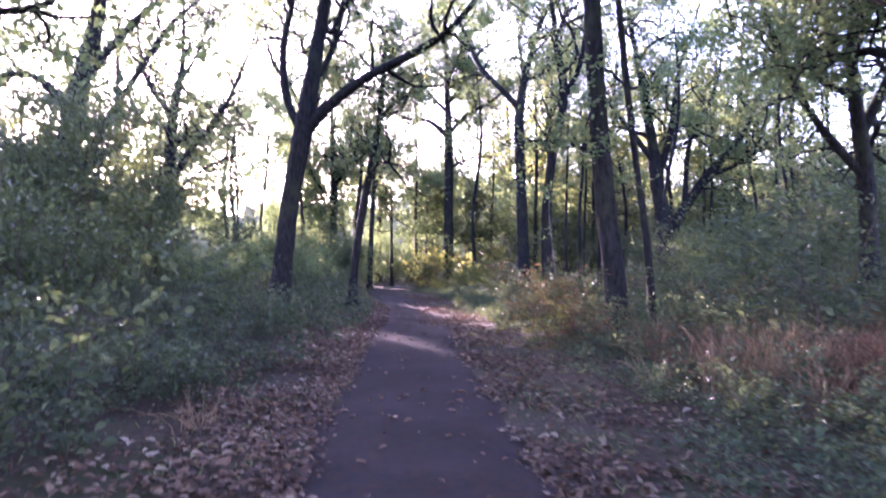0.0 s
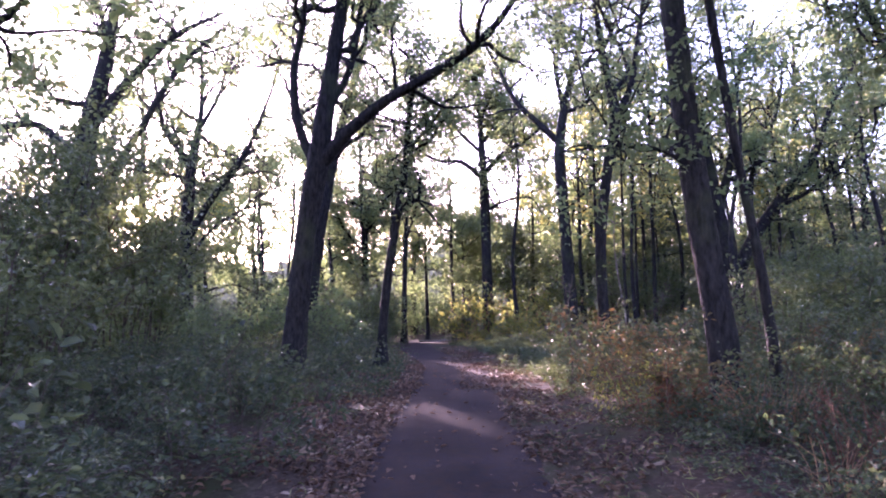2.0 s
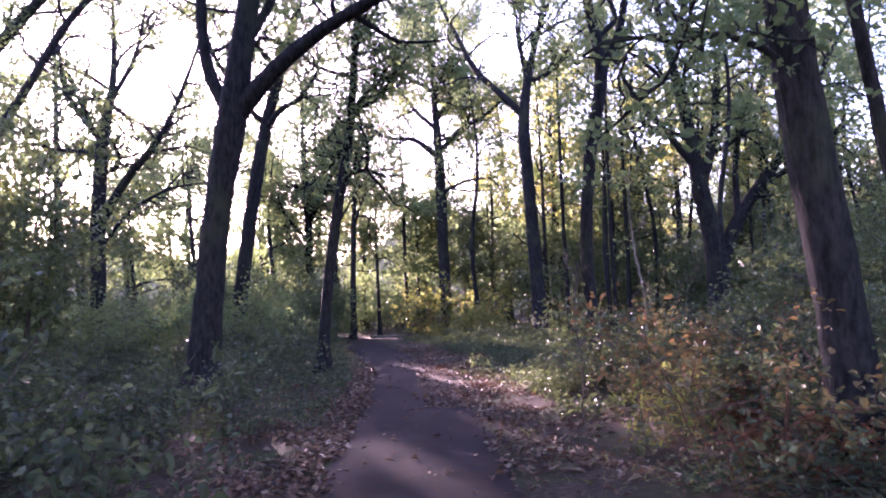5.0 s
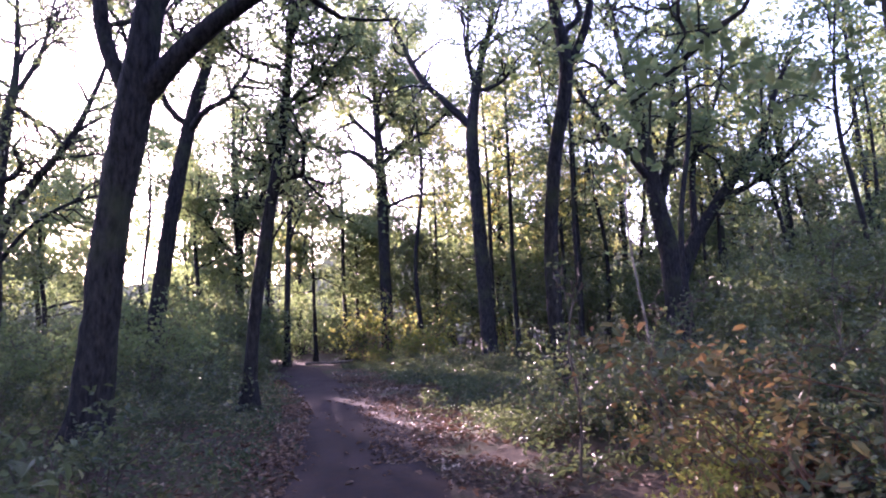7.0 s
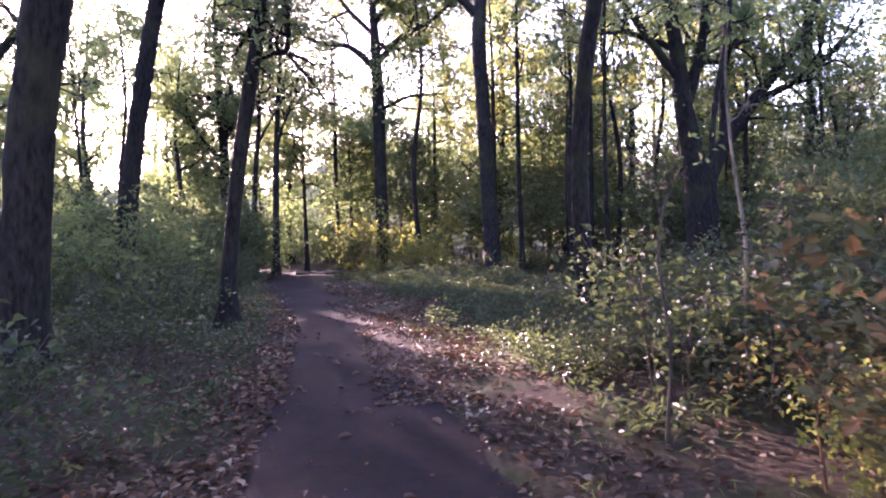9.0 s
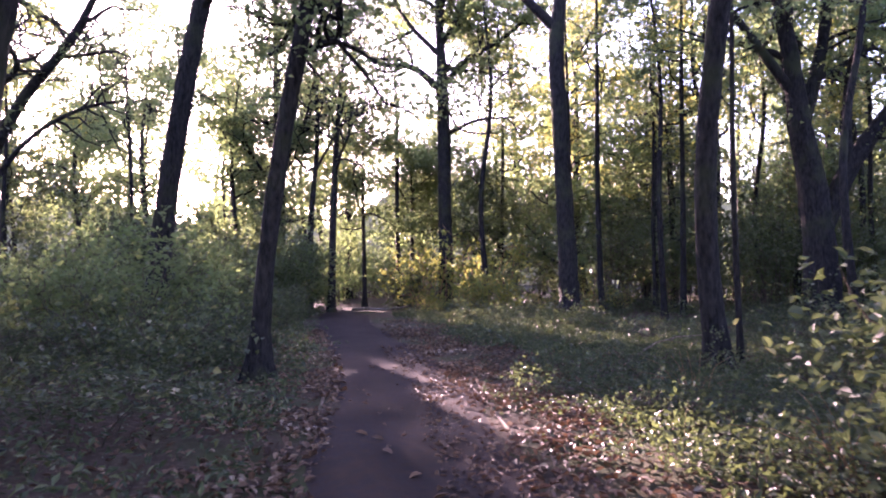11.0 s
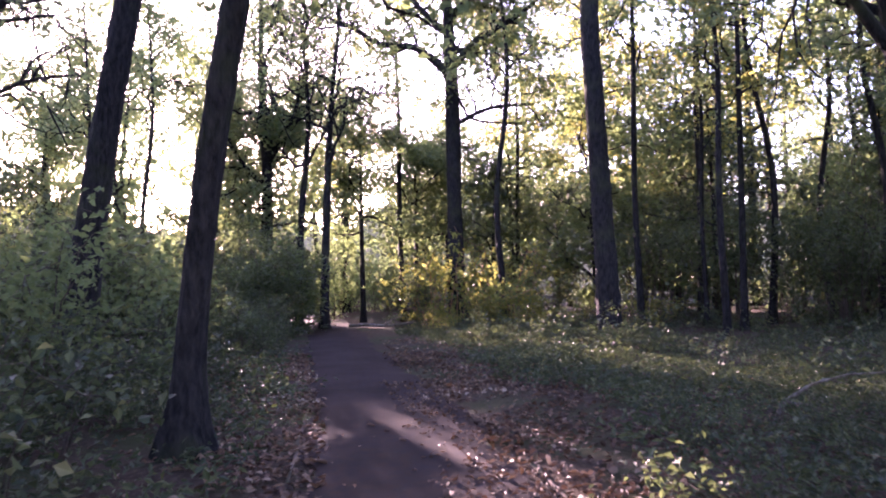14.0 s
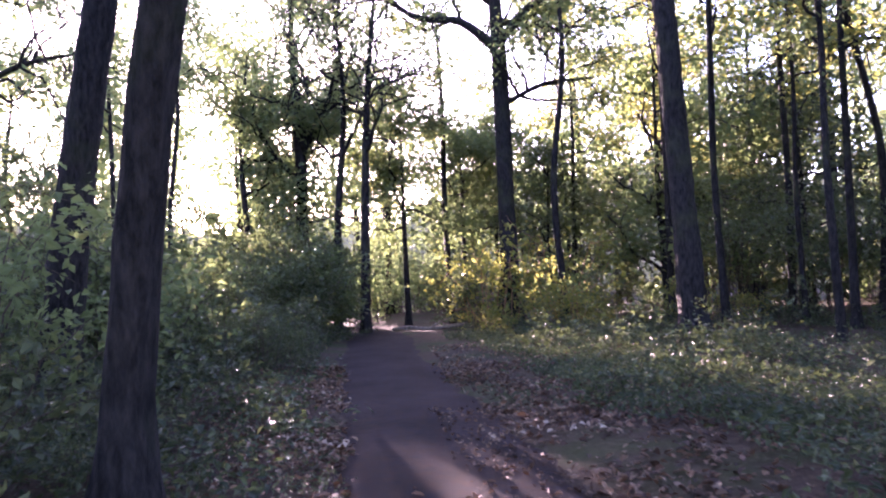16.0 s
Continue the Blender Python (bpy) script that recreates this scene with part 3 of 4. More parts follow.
for k, (x, y) in enumerate([(-9.3, 46.5), (-10.8, 50.5)]):
    tree("oak_tree", "leafy young oak screening the low sun", [(x, y, 0, 0.15), (x + 0.1, y, 3, 0.12), (x - 0.1, y, 7, 0.08), (x + 0.2, y, 10.5, 0.03)], seed=170 + k, auto=11, auto_from=0.18, leaves=5200, leaf=0.16, spread=0.45, limb_len=2.7, reach=1.4, per_limb=5, sides=8, twig_n=2, group="background trees")
# oaks added mostly out of view, so their crowns shade the path's start
UNSEEN_SHADE = [tree("oak_tree", "unseen broad oak added to shade the path from above", [(0, 0, 0, 0.34), (0.1, 0, 3, 0.27), (0.2 - 0.3 * k, 0.2, 7, 0.22), (0.3, -0.1, 13, 0.07)], seed=180 + k, auto=10, auto_from=0.45, leaves=11000, leaf=0.2, spread=0.6, limb_len=5.2, reach=2.6, per_limb=5, local=True, sides=8, twig_n=2) for k in range(2)]

# ---- the wood behind: copies of a few trees ----
PARK = []
for k in range(5):
    r = 0.16 + 0.05 * k
    h = 13 + 1.2 * k
    PARK.append(tree("wood_tree", "woodland tree with a thin leafy crown", [(0, 0, 0, r), (0.2 * (k - 2), 0.1, 3, r * 0.85), (0.35 * (k - 2), -0.1, 7, r * 0.7), (0.3 * (k - 1), 0.2, h, r * 0.25)],
                     seed=40 + k, auto=7, auto_from=0.38, leaves=2500, leaf=0.24, spread=0.5, limb_len=4.4, reach=2.4, per_limb=4, local=True, sides=7, twig_n=3, foliage=PALE_LEAF if k == 2 else OAK_LEAF, group="background trees"))
TAKEN = [(-4.6, 20.3), (-3, 24.7), (-6.9, 30.3), (3.2, 12.8), (0.7, 48.5), (4.6, 38.5), (3.6, 23.5), (11, 34), (-14, 36), (-15.4, 28), (11, 18), (-7.2, 46.8), (-5, 44.5)]
rng = np.random.default_rng(77)


def free_spot(x, y, gap):
    u = x * math.cos(SUN_AZ) + y * math.sin(SUN_AZ)
    if 4.5 < u < 13.5 and y > 24 and x < 3:
        return False
    if abs(x - path_x(y)) < 4.0 and y < 70:
        return False
    return all((x - p) ** 2 + (y - q) ** 2 > gap**2 for p, q in TAKEN)


made, tries = 0, 0
while made < 40 and tries < 6000:
    tries += 1
    # last seven stand beside and behind the eye, mostly unseen, to close off light
    y = rng.uniform(-16, 30) if made > 32 else rng.uniform(40, 85)
    x = rng.uniform(-62, 62)
    if abs(x) < (9 if y < 30 else 2) or (y < 36 and abs(x) < 0.6 * y + 4 and y > 8 and x < 0) or not free_spot(x, y, 3.2):
        continue
    if x < -2 and y > 30 and rng.random() < 0.5:
        continue
    TAKEN.append((x, y))
    src = PARK[made % 5]
    m = pose(x, y, float(relief(x, y)), 0, 0, rng.uniform(0, 360))
    s = rng.uniform(0.8, 1.2)
    if made < len(PARK):
        src.matrix_basis = m
        src.scale = (s, s, s)
    else:
        o = copy_thing(src, m)
        o.scale = (s, s, s)
    made += 1


# tall leafy trees that close the view beyond the clearing
for k, (x, y) in enumerate([(9, 55), (17.5, 56), (21.5, 51), (25.5, 54), (16, 63), (23, 64), (6, 63), (35, 50), (31, 42)]):
    o = copy_thing(PARK[(k + 1) % 5], pose(x, y, float(relief(x, y)), 0, 0, 137.0 * k))
    o.scale = (1.15, 1.15, 1.2)

# dense understorey and thin poles
THICK = [tree("understorey_tree", "dense small tree with dark foliage to the ground", [(0, 0, 0, 0.1), (0.1, 0, 2.5, 0.08), (0.1 * k, 0.1, 7.0, 0.03)], seed=200 + k, auto=10, auto_from=0.1, leaves=3400, leaf=0.21, spread=0.48, limb_len=2.8, reach=1.5, per_limb=3, local=True, sides=6, twig_n=1, foliage=(DARK_LEAF, OAK_LEAF, BRAMBLE_LEAF)[k], group="understorey") for k in range(3)]
CROWNED = [tree("understorey_tree", "small tree with a raised dense crown", [(0, 0, 0, 0.12), (0.1, 0, 2.5, 0.1), (0.15 - 0.2 * k, 0.1, 7.6, 0.03)], seed=220 + k, auto=10, auto_from=0.46, leaves=5200, leaf=0.2, spread=0.5, limb_len=2.8, reach=1.4, per_limb=4, local=True, sides=7, twig_n=2, group="understorey") for k in range(2)]
POLES = [tree("pole_tree", "tall thin woodland stem with a small crown", [(0, 0, 0, 0.11), (0.25 - 0.2 * k, 0.1, 4, 0.09), (0.3 * k - 0.2, 0, 8, 0.07), (0.2, 0.2 * k, 13, 0.02)], seed=210 + k, auto=6, auto_from=0.5, leaves=1300, leaf=0.2, spread=0.45, limb_len=2.4, reach=1.4, per_limb=4, local=True, sides=6, twig_n=1, foliage=PALE_LEAF if k == 1 else OAK_LEAF, group="pole stems") for k in range(3)]
rng = np.random.default_rng(88)


PUT = set()


def place(sources, spots, s0, s1):
    for k, (x, y) in enumerate(spots):
        m = pose(x, y, float(relief(x, y)), 0, 0, rng.uniform(0, 360))
        sc = rng.uniform(s0, s1)
        src = sources[k % len(sources)]
        o = copy_thing(src, m) if src.name in PUT else src
        PUT.add(src.name)
        o.matrix_basis = m
        o.scale = (sc, sc, sc)


place(UNSEEN_SHADE, [(-7.8, 9), (-6.6, 4), (-6, -1.5), (-8, -7), (7.2, 4.6), (6.2, -1), (9, -5), (3.6, -9.5), (-3, -11), (-10.2, 14), (11, 8.5), (13, 2), (-12, 3), (9.8, 14.2)], 0.85, 1.15)
place(THICK, [(2.4, 49), (6.6, 47.5), (10.6, 44.5), (16.2, 43), (19, 44), (22, 41.5), (0.8, 55), (3.8, 53), (11.2, 50), (18.6, 48.5), (25, 44), (28, 39), (24.5, 37), (30, 44), (21.5, 34), (25, 29), (20, 28.5), (23, 22), (17.5, 20.5), (27.5, 33), (-20, 33), (-22.5, 28), (-18.5, 24.5), (6.5, 56), (12.5, 55), (-40, 74), (-31, 71), (-24.5, 74), (-18.5, 76), (-13, 74.5), (-8.2, 72), (-3.0, 70), (-1.2, 62), (-0.5, 77), (2.5, 66), (5, 72), (8, 63), (-44, 66), (-37, 64), (-32, 60), (9.5, 58), (13, 61), (16.5, 57), (20.5, 54), (24, 51.5), (28, 49.5), (32, 47), (34, 40), (31, 33), (18, 62), (23, 59), (28, 56)], 0.85, 1.4)
place(THICK, [(-21, 49), (-25, 46), (-29, 50), (-17.5, 31), (-24, 32), (-27, 43)], 0.95, 1.4)
place(CROWNED, [(-7.3, 47.3), (-3.4, 48.2), (-1.2, 51.5), (0.6, 54.5)], 1.0, 1.15)
place(POLES, [(6.4, 41), (8.2, 40), (7.3, 36.5), (12.6, 40.5), (14.2, 38), (16, 40), (17.8, 37), (13.8, 35.6), (19.5, 38.5), (2.2, 43.5), (9.2, 43), (11.4, 47), (17, 45.8), (20.5, 46.5), (23.5, 40), (6.0, 45), (3.6, 50), (14.8, 33), (18.2, 33), (16.4, 30), (21.4, 36), (24.3, 33), (8.6, 38.3), (-12.5, 43), (-11.5, 45.5), (-16.5, 41), (-18.5, 38), (-20.5, 44), (-24, 40), (-23, 34.5), (-27, 37), (-1.7, 49), (9.9, 30.5), (13.2, 27), (26.2, 26), (10.4, 40.2), (12.0, 37.2)], 0.8, 1.25)


# ---- shrubs ----
def shrub(name, label, seed, radius, height, stems, leaves, leaf, foliage, wood, group, flat=0.5, detail=False, low=0.05, spread=0.12, bunch=14):
    """A bush of arching stems with side shoots, set with leaves."""
    rng = np.random.default_rng(seed)
    e = thing(name, (0, 0, 0), label, "shrub", group)
    lines, tips = [], []
    for _ in range(stems):
        a, q = rng.uniform(0, 6.28), rng.uniform(0, 0.55) * radius
        out = rng.uniform(0.2, 1.0) * radius
        top = height * rng.uniform(0.4, 1.0)
        s = np.linspace(0, 1, 6)[:, None]
        dirn = np.array([math.cos(a), math.sin(a), 0])
        p = dirn * (q + out * s**1.4) + np.array([0, 0, 1]) * top * np.sin(s * rng.uniform(1.4, 2.5)) - np.array([0, 0, 0.08]) * (1 - s)
        p += rng.normal(size=p.shape) * 0.04 * height * s
        lines.append((p, np.linspace(0.006 + 0.004 * height, 0.003, 6)))
        tips.append(p[2:])
        for _k in range(2):
            j = rng.integers(1, 6)
            d = rng.normal(size=3)
            d[2] = abs(d[2]) * 0.5
            t = crooked(p[j], d, radius * rng.uniform(0.3, 0.7), 3, 0.3, rng, -0.04)
            lines.append((t, np.linspace(0.004 + 0.002 * height, 0.003, 4)))
            tips += [t[1:], t[2:]]
    tagged(part("branchwork", quad_mesh("branchwork", *tubes(lines, 3), wood, True), e), kind="stuff")
    C = cloud(tips, leaves, spread, rng, 1.3 * leaf, bunch)
    C[:, 2] = np.abs(C[:, 2] - low) + low * 0.5
    part("foliage", quad_mesh("foliage", *leaf_blades(C, leaf, rng, flat, 0.62, detail), foliage), e)
    return e


PLACED = set()


def scatter(sources, spots, rng, s0=0.8, s1=1.25):
    """The sources and copies of them at the given spots."""
    for k, (x, y) in enumerate(spots):
        src = sources[k % len(sources)]
        m = pose(x, y, float(relief(x, y)), 0, 0, rng.uniform(0, 360))
        s = rng.uniform(s0, s1)
        o = src if src.name not in PLACED else copy_thing(src, m)
        PLACED.add(src.name)
        o.matrix_basis = m
        o.scale = (s, s, s * rng.uniform(0.7, 1.25))


def spots_in(n, x0, x1, y0, y1, rng, gap=0.6, edge=1.0):
    """Loose spots in a strip of the plan, clear of the path by edge."""
    out = []
    for _ in range(n * 30):
        x, y = rng.uniform(x0, x1), rng.uniform(y0, y1)
        u = x * math.cos(SUN_AZ) + y * math.sin(SUN_AZ)
        if y > 26.5 and x < 0 and 7.9 < u < 10.3:
            continue
        if abs(x - path_x(y)) > edge and all((x - p) ** 2 + (y - q) ** 2 > gap**2 for p, q in out):
            out.append((x, y))
        if len(out) >= n:
            break
    return out


rng = np.random.default_rng(9)
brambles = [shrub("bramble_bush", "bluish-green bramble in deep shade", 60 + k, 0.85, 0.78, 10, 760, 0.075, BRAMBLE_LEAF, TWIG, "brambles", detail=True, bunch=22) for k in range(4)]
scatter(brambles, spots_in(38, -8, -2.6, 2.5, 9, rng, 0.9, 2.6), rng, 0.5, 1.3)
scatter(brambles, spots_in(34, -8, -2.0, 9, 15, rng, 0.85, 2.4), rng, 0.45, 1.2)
brambles_far = [shrub("bramble_bush", "bluish-green bramble in deep shade", 65 + k, 0.95, 0.8, 8, 700, 0.085, BRAMBLE_LEAF, TWIG, "brambles") for k in range(3)]
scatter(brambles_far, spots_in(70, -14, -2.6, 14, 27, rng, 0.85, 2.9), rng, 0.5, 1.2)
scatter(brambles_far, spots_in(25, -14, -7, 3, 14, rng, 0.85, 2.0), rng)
brambles_r = [shrub("bramble_bush", "low green bramble beside the path", 70 + k, 0.7, 0.42, 9, 760, 0.054, BRAMBLE_LEAF, TWIG, "brambles") for k in range(3)]
scatter(brambles_r, spots_in(34, 2.2, 7, 2.5, 12, rng, 0.75, 2.7), rng)
scatter(brambles_r, spots_in(12, 1.4, 4.5, 17.5, 24, rng, 0.7, 2.4), rng, 0.6, 0.9)
rust = [shrub("bramble_bush", "tall bramble turning rust and yellow", 80 + k, 0.9, 1.0, 11, 1100, 0.066, (BRAMBLE_LEAF, BRAMBLE_LEAF, RUST_LEAF, BRAMBLE_LEAF, DARK_LEAF)[k], (TWIG, STALK_RED, STALK_RED, TWIG, TWIG)[k], "tall brambles", detail=True) for k in range(5)]
scatter(rust, spots_in(30, 1.9, 7.5, 11.3, 18.5, rng, 0.8, 2.2), rng)
tall_r = [shrub("bush", "tangled green bush behind the brambles", 86 + k, 1.2, 1.9, 14, 1200, 0.1, (BRAMBLE_LEAF, DARK_LEAF)[k], TWIG, "bushes", 0.4, spread=0.2) for k in range(2)]
scatter(tall_r, spots_in(24, 5.5, 17, 10, 24, rng, 1.3, 3.0), rng)
cover = [shrub("ground_ivy", "low leafy ground cover on the wood floor", 90 + k, 1.1, 0.28, 7, 460, 0.095, BRAMBLE_LEAF, TWIG, "ground cover", 0.6) for k in range(3)]
near_cover = [shrub("ground_ivy", "small leafy herbs on the shaded wood floor", 95 + k, 0.8, 0.24, 6, 620, 0.05, BRAMBLE_LEAF, TWIG, "ground cover", 0.55) for k in range(3)]
scatter(near_cover, spots_in(34, 0.6, 7, 17.5, 22.6, rng, 0.72, 2.0), rng, 0.75, 1.15)
scatter(near_cover, spots_in(12, 3.0, 8, 23, 28, rng, 0.9, 2.0), rng, 0.7, 1.0)
scatter(cover, spots_in(42, 0.6, 15, 28, 42, rng, 1.0, 1.9), rng)
scatter(cover, spots_in(40, -9, -3, 26, 44, rng, 0.9, 1.8), rng)
bushes = [shrub("bush", "leafy bush under the trees", 100 + k, 1.5, 2.5, 14, 1700, 0.135, (OAK_LEAF, OAK_LEAF, DARK_LEAF, BRAMBLE_LEAF)[k], TWIG, "bushes", 0.4, spread=0.26) for k in range(4)]
scatter(bushes, spots_in(30, -24, -4.6, 27, 40, rng, 1.6, 2.6), rng, 0.7, 1.15)
scatter(bushes, spots_in(24, 0.5, 30, 41.5, 56, rng, 1.9, 3.0), rng, 0.7, 1.3)
scatter(bushes, [(-6.3, 43.0), (-8.6, 38), (-0.4, 45.2), (-1.0, 47.5), (-6.0, 47.5), (-5.2, 52), (-7.6, 50)], rng, 0.9, 1.5)
scatter(tall_r, [(-4.5, 33.6), (-5.3, 34.6), (-4.9, 35.8), (-5.9, 36.6), (-5.3, 37.6), (-6.4, 38.3), (-5.8, 39.4), (-6.9, 39.9), (-6.2, 35.2), (-4.6, 32.6), (-5.6, 33.2)], rng, 0.5, 0.62)
pale_edge = [shrub("bush", "sunlit pale-leaved shrub at the clearing's edge", 150 + k, 0.8, 1.1, 12, 800, 0.085, PALE_LEAF, STALK, "sunlit shrubs", 0.4) for k in range(2)]
scatter(pale_edge, [(0.1, 41.6), (1.2, 42.1), (2.3, 41.5), (3.3, 42.2), (4.6, 41.8), (6.0, 42), (1.7, 43.2), (-0.4, 42.8), (7.3, 41.4)], rng, 0.6, 1.2)
scatter(pale_edge, [(-0.25, 44.2), (2.2, 43.8)], rng, 2.0, 2.3)
scatter(near_cover, [(-2.6, 25.9), (-2.75, 21.6), (1.75, 24.5), (2.1, 24.9)], rng, 0.6, 0.75)
scatter(bushes, [(-6.3, 42.3), (-7.6, 50.5)], rng, 1.1, 1.3)
hedge = []
while len(hedge) < 26:
    x, y = rng.uniform(-46, -1), rng.uniform(55, 78)
    if abs(x - path_x(y)) > 2.5 and all((x - p) ** 2 + (y - q) ** 2 > 2.4**2 for p, q in hedge):
        hedge.append((x, y))
scatter(bushes, hedge, rng, 1.0, 1.4)
scatter(bushes, [(-4.2, 60), (-4.8, 66), (-3.0, 64), (-6.2, 63), (-5.4, 57.5)], rng, 1.5, 1.9)
hollies = [shrub("holly_bush", "tall dark evergreen thicket", 110 + k, 2.2, 6.2, 24, 6500, 0.15, DARK_LEAF, TWIG, "evergreens", 0.35, spread=0.45) for k in range(2)]
scatter(hollies, [(-11.0, 20), (-13.8, 25), (-16.5, 24), (-12.8, 22.5), (-10.8, 23.5), (-13.5, 18.5), (-15.5, 20.5), (19, 24), (17, 28)], rng, 0.75, 1.15)
loose_holly = [shrub("holly_bush", "loose evergreen thicket among far trunks", 113 + k, 2.2, 6.0, 20, 3000, 0.165, (DARK_LEAF, OAK_LEAF)[k], TWIG, "evergreens", 0.35, spread=0.45) for k in range(2)]
scatter(loose_holly, [(14.5, 24), (14.8, 29), (7.5, 44), (15, 42), (19, 40), (23, 36), (26, 30), (9.5, 48), (17, 47), (27, 40)], rng, 0.75, 1.15)
low_holly = [shrub("holly_bush", "rounded dark evergreen bush beside the path", 118, 1.6, 3.0, 18, 3000, 0.13, DARK_LEAF, TWIG, "evergreens", 0.35, spread=0.35)]
scatter(low_holly, [(-5.8, 41.8), (9.3, 24.2), (11.6, 26.4), (8.9, 21.4), (10.6, 22.6), (11.2, 37.5), (12.8, 35.6), (14.4, 34.2), (9.6, 41.2), (15.8, 36.8), (13.3, 30.6), (16.2, 31.6), (-7.3, 12.6), (-8.5, 13.4)], rng, 0.95, 1.2)
scatter(low_holly, [(-9.6, 45.6), (-8.4, 46.2), (-10.8, 46.5), (-7.1, 44.6)], rng, 1.1, 1.25)
scatter(low_holly, [(-7.2, 40.2), (-6.3, 40.8), (-6.75, 42.8)], rng, 0.72, 0.76)
scatter(bushes, [(-7.5, 33.0), (-8.8, 33.5), (-8.4, 35.6), (-10.0, 36.6), (-9.5, 38.9), (-10.8, 39.5), (-7.9, 34.3)], rng, 1.15, 1.4)


# ---- fallen leaves ----
def litter(name, label, n, rng, near, far, side, width0, width1, size, material):
    """Leaves strewn in drifts along one side of the path."""
    y = near + (far - near) * rng.random(n) ** 1.4
    off = width0 + (width1 - width0) * np.abs(rng.normal(size=n)) * 0.55 - 0.16 * rng.random(n) ** 3
    x = path_x(y) + side * off
    drift = np.sin(x * 3.1 + 2.0 * np.sin(y * 1.1)) + np.sin(y * 2.3 + x * 1.7) + rng.normal(size=n) * 0.9
    x, y = x[drift > -0.7], y[drift > -0.7]
    z = relief(x, y) + rng.uniform(0.012, 0.05, len(x))
    V, Q = leaf_blades(np.stack([x, y, z], -1), size, rng, 0.72, 0.62, True)
    ob = new(name, quad_mesh(name, V, Q, material))
    return tagged(ob, label, "leaves", kind="stuff")


rng = np.random.default_rng(21)
litter("leaf_litter", "brown fallen oak leaves along the path's edge", 16500, rng, 1.5, 34, -1, 0.85, 2.5, 0.08, DRY_LEAF)
litter("leaf_litter", "brown fallen oak leaves thinning into the grass", 13000, rng, 1.5, 34, 1, 0.85, 2.9, 0.08, DRY_LEAF)

litter("leaf_litter", "brown leaf litter spread under the trees", 6000, rng, 20, 38, 1, 1.2, 6.0, 0.075, DRY_LEAF)
litter("leaf_litter", "trodden brown leaves drifting onto the path", 2600, rng, 17.5, 29, 1, 0.2, 1.1, 0.06, DRY_LEAF)
n = 1300
ty, ts = 1.5 + 15 * rng.random(n) ** 1.3, rng.choice([-1, 1], n, p=[0.25, 0.75])
tx = path_x(ty) + ts * (1.2 + np.abs(rng.normal(size=n)) * 0.8)
V, Q = leaf_blades(np.stack([tx, ty, relief(tx, ty) + rng.uniform(0.03, 0.12, n)], -1), 0.1, rng, 0.25, 0.09)
tagged(new("grass", quad_mesh("grass", V, Q, GRASS)), "thin tufts of grass beside the path", "grass", kind="stuff")

n = 60000
gy_, gs = rng.uniform(16, 44, n), rng.choice([-1, 1], n, p=[0.3, 0.7])
gx_ = path_x(gy_) + gs * (np.where(gs > 0, 1.9, 1.3) + np.abs(rng.normal(size=n)) * 3.6)
keep = np.sin(gx_ * 2.1 + 1.7 * np.sin(gy_ * 0.9)) + np.sin(gy_ * 1.6 + gx_) + rng.normal(size=n) * 0.7 > np.where((gs > 0) & (gy_ > 22.5), np.where(gx_ - path_x(gy_) > 2.4, -0.9, 1.2), -0.9)
gx_, gy_ = gx_[keep], gy_[keep]
V, Q = leaf_blades(np.stack([gx_, gy_, relief(gx_, gy_) + rng.uniform(0.03, 0.2, len(gx_))], -1), 0.095, rng, 0.45, 0.42)
tagged(new("low_greenery", quad_mesh("low_greenery", V, Q, BRAMBLE_LEAF)), "low grass and seedlings covering the wood floor", "greenery", kind="stuff")

# single leaves lying on the path
rng = np.random.default_rng(31)
LEAF_SHAPES = [quad_mesh("fallen_leaf", *leaf_blades(np.zeros((1, 3)), 0.085, rng, 0.85, 0.65, True), DRY_LEAF) for _ in range(8)]
for k in range(280):
    y = 2.0 + 24 * rng.random() ** 1.2
    f = rng.uniform(-0.92, 0.92)
    lf = part("fallen_leaf", LEAF_SHAPES[k % 8], path)
    sc = rng.uniform(0.6, 1.25)
    lf.matrix_basis = pose(float(path_x(y)) + f * 0.95, y, 0.036 - 0.034 * abs(f) ** 4, 0, 0, rng.uniform(0, 360)) @ Matrix.Scale(sc, 4)


# ---- edging boards, fallen branch, dry stalks ----
def box_mesh(name, sx, sy, sz, material, rng):
    bm = bmesh.new()
    bmesh.ops.create_cube(bm, size=1)
    for v in bm.verts:
        v.co = Vector((v.co.x * sx, v.co.y * sy, v.co.z * sz)) + Vector(rng.normal(size=3) * 0.004)
    bmesh.ops.bevel(bm, geom=bm.edges[:], offset=0.005, segments=1, affect="EDGES")
    me = bpy.data.meshes.new(name)
    bm.to_mesh(me)
    bm.free()
    me.materials.append(material)
    return me


rng = np.random.default_rng(41)
PLANKS = [box_mesh("plank", 0.028, 1.46, 0.09, EDGE_WOOD, rng) for _ in range(3)]
for side in (-1, 1):
    edging = tagged(new("path_edging"), "weathered timber boards edging the path", "edging", "path edging")
    edging.location = (float(path_x(19.0)), 19.0, 0)
    for k in range(3):
        y0 = 20.4 + 1.5 * k + (0.0 if side > 0 else 1.2)
        xa, xb = float(path_x(y0)) + side * 0.99, float(path_x(y0 + 1.5)) + side * 0.99
        b = part("plank", PLANKS[k % 3], edging)
        b.location = ((xa + xb) / 2 - edging.location.x + rng.normal() * 0.015, y0 + 0.75 - 19.0, -0.026 + rng.normal() * 0.006)
        b.rotation_euler = (rng.normal() * 0.01, rng.normal() * 0.08, -math.atan2(xb - xa, 1.5))

log = thing("fallen_branch", (-2.5, 43.6, 0.1), "bleached fallen branch lying across the path", "branch")
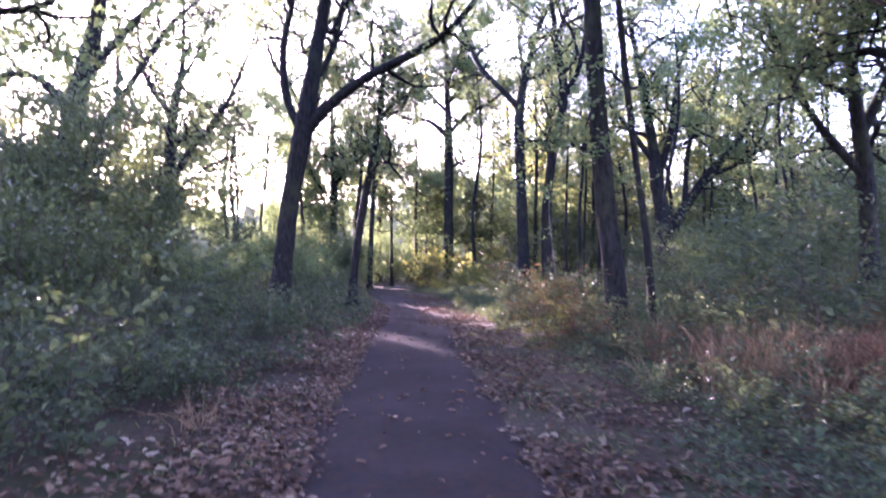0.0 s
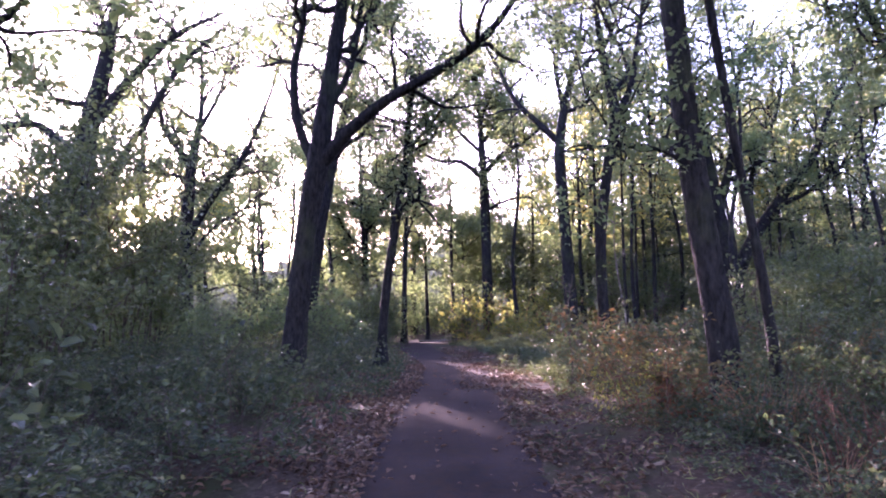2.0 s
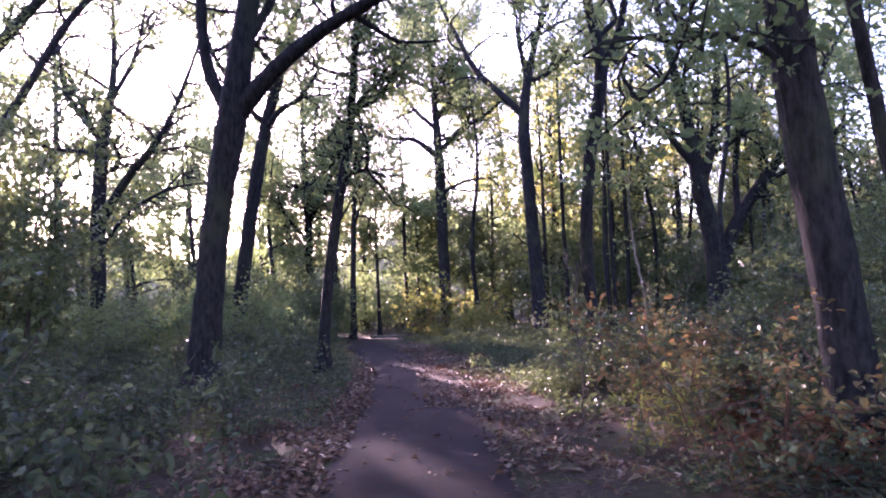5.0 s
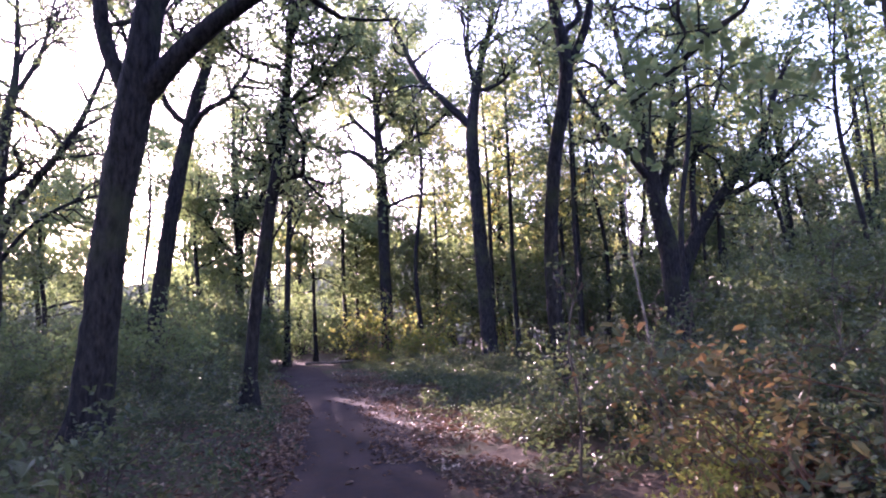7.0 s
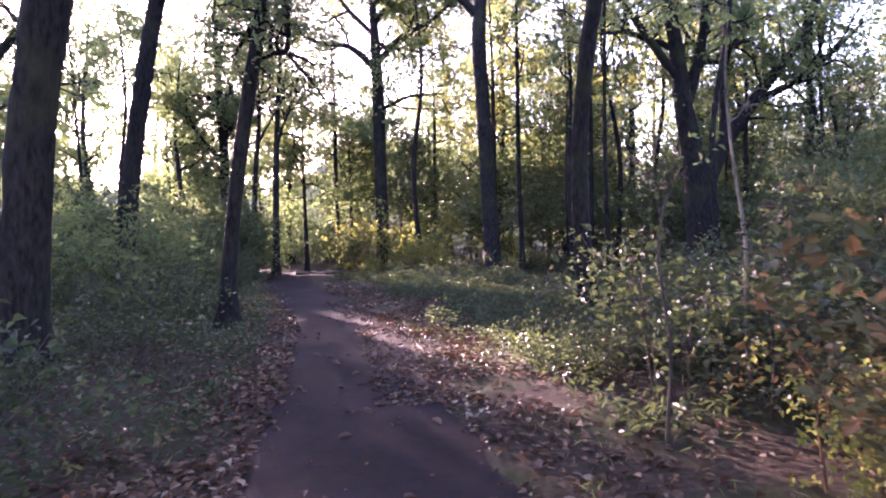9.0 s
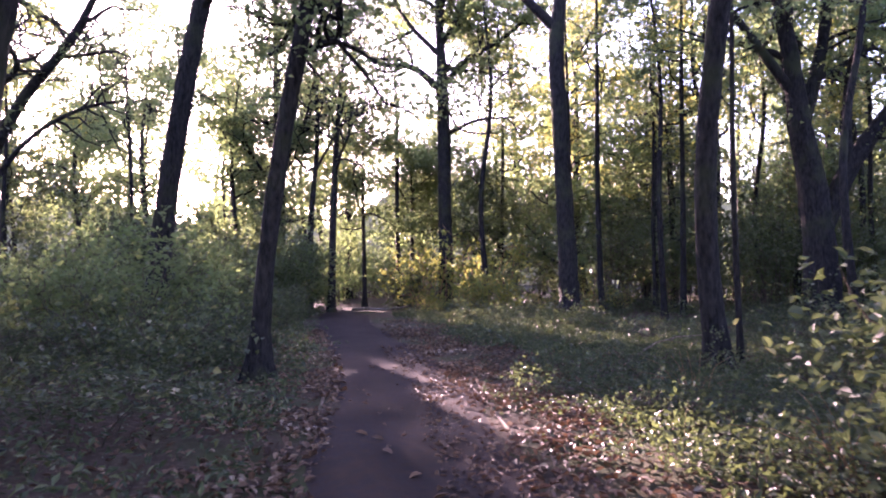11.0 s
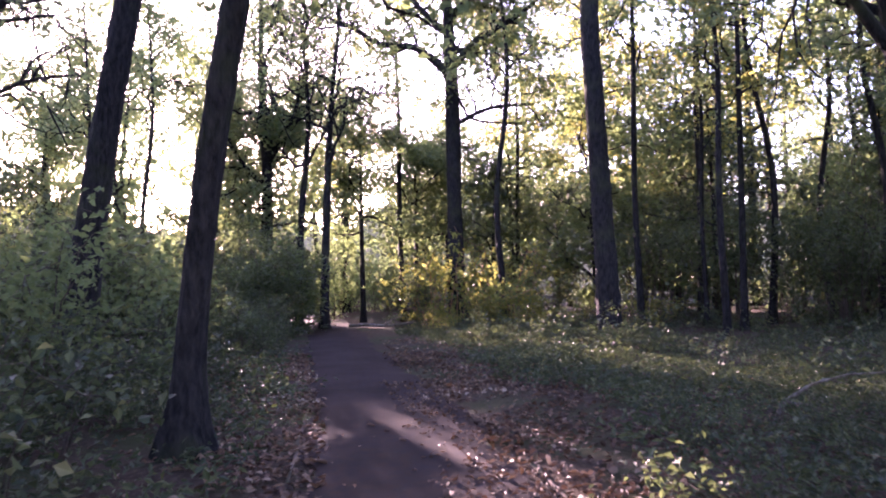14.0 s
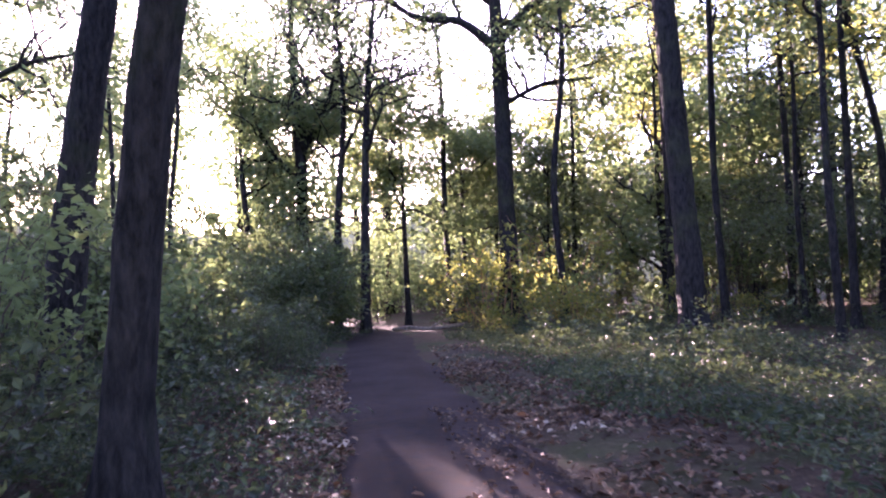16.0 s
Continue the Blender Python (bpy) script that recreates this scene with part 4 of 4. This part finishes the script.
part("stick", quad_mesh("stick", *tubes([([(-1.1, 0.6, 0.0), (-0.5, 0.3, 0.04), (0.2, -0.1, 0.02), (0.9, -0.5, 0.06), (1.3, -0.7, 0.16)], [0.07, 0.065, 0.055, 0.05, 0.03])], 8), BARK_PALE, True), log)
part("side_shoot", quad_mesh("side_shoot", *tubes([([(0.2, -0.1, 0.04), (0.5, -0.1, 0.25), (0.9, 0.0, 0.34)], [0.03, 0.022, 0.012])], 6), BARK_PALE, True), log)


def stalks(name, label, seed, n, radius, height, droop, material):
    """A tuft of thin dry stalks that lean and bend outwards."""
    rng = np.random.default_rng(seed)
    e = thing(name, (0, 0, 0), label, "grass", "dry tufts")
    lines = []
    for _ in range(n):
        a, q, h = rng.uniform(0, 6.28), radius * math.sqrt(rng.random()), height * rng.uniform(0.5, 1.1)
        lean = rng.uniform(0.1, droop)
        s = np.linspace(0, 1, 5)[:, None]
        base = np.array([math.cos(a), math.sin(a), 0]) * q
        d = np.array([math.cos(a + rng.normal()), math.sin(a + rng.normal()), 0])
        lines.append((base + d * h * lean * s**2 + np.array([0, 0, 1]) * h * (s - 0.35 * lean * s**3) - np.array([0, 0, 0.05]), np.linspace(0.0075, 0.003, 5)))
    part("stalk_tuft", quad_mesh("stalk_tuft", *tubes(lines, 3), material, True), e)
    return e


rng = np.random.default_rng(51)
dry = [stalks("dry_grass", "tuft of tall dry reddish stalks", 120 + k, 110, 0.5, 1.0, 0.55, (STALK, STALK_RED)[k % 2]) for k in range(4)]
scatter(dry, [(3.9, 7.0), (4.5, 7.9), (5.2, 8.6), (4.9, 7.2), (4.2, 8.6), (5.9, 9.5), (3.4, 7.9), (4.3, 9.4), (5.4, 10.2), (3.2, 9.0), (5.6, 14.2), (6.2, 13.4), (3.0, 10.8)], rng, 0.75, 1.1)
pale = [stalks("dry_grass", "pale bent straw stalks beside the path", 130, 22, 0.25, 0.75, 1.1, STALK)]
scatter(pale, [(2.7, 22.4), (2.1, 18.2), (2.6, 8.6), (-2.2, 6.4)], rng, 0.7, 1.0)


def bracken(label, seed, fronds, length, material):
    """A clump of arching fern fronds: bent stems, each set with two rows of tapering leaflets."""
    rng = np.random.default_rng(seed)
    e = thing("bracken", (0, 0, 0), label, "fern", "bracken clumps")
    for _ in range(fronds):
        az, ln, rise = rng.uniform(0, 6.28), length * rng.uniform(0.6, 1.15), rng.uniform(0.5, 1.2)
        s = np.linspace(0, 1, 34)[:, None]
        out, upw = np.array([math.cos(az), math.sin(az), 0]), np.array([0, 0, 1.0])
        line = out * ln * (0.12 + 0.75 * s) * s + upw * ln * (rise * s - 0.75 * rise * s**2.4) - upw * 0.05
        V, Q = tubes([(line, np.linspace(0.006, 0.002, 34))], 3)
        VV, QQ, base = [V], [Q], len(V)
        side = np.cross(out, upw)
        for k in range(7, 34):
            f, p = k / 33, line[k]
            w = 0.3 * ln * (1.05 - f) ** 0.8 * rng.uniform(0.75, 1.1)
            for sg in (-1, 1):
                d = side * sg + out * 0.35 + upw * rng.uniform(-0.45, 0.1)
                d /= np.linalg.norm(d)
                n = out * 0.16 * w
                VV.append(np.array([p + d * w * 0.45 + n, p + d * w - upw * 0.12 * w, p + d * w * 0.45 - n]))
                QQ.append(np.array([[3 * k + (sg > 0), base, base + 1, base + 2]]))
                base += 3
        part("frond", quad_mesh("frond", np.vstack(VV), np.vstack(QQ), material), e)
    return e


rng = np.random.default_rng(61)
dead = [bracken("rust-brown withered bracken among brambles", 160 + k, 9, 0.95, BRACKEN) for k in range(2)]
scatter(dead, [(2.75, 12.3), (2.5, 12.9), (3.5, 12.0), (4.4, 13.6), (4.9, 12.9), (5.2, 13.8), (4.0, 14.4), (3.3, 14.9), (5.6, 12.3), (4.6, 8.3), (5.4, 9.2), (3.9, 9.6), (5.0, 10.6)], rng, 0.75, 1.15)
scatter(pale_edge, [(2.15, 14.1), (2.5, 14.9)], rng, 0.55, 0.65)

# more low herbs on the shaded floor: beside the start of the path, and in the clearing
rng = np.random.default_rng(71)
scatter(near_cover, spots_in(46, 1.9, 6.5, 2.2, 12.5, rng, 0.6, 2.25), rng, 0.8, 1.2)
scatter(near_cover, spots_in(40, 1.2, 8.5, 23, 33, rng, 0.75, 2.9), rng, 0.7, 1.1)

dead_branch = thing("dead_branch", (3.2, 25.2, float(relief(3.2, 25.2))), "bleached forked dead branch arching over low herbs", "branch")
part("stick", quad_mesh("stick", *tubes([([(-0.45, 0, -0.04), (-0.3, 0.02, 0.22), (0.0, 0.0, 0.4), (0.35, -0.05, 0.5), (0.75, -0.08, 0.52)], [0.022, 0.02, 0.016, 0.012, 0.007])], 6), BARK_PALE, True), dead_branch)
part("side_shoot", quad_mesh("side_shoot", *tubes([([(-0.3, 0.02, 0.22), (-0.1, -0.1, 0.2), (0.05, -0.18, 0.06)], [0.014, 0.012, 0.008])], 5), BARK_PALE, True), dead_branch)
part("side_shoot", quad_mesh("side_shoot", *tubes([([(0.0, 0.0, 0.4), (0.2, 0.1, 0.44), (0.5, 0.16, 0.36)], [0.012, 0.009, 0.006])], 5), BARK_PALE, True), dead_branch)
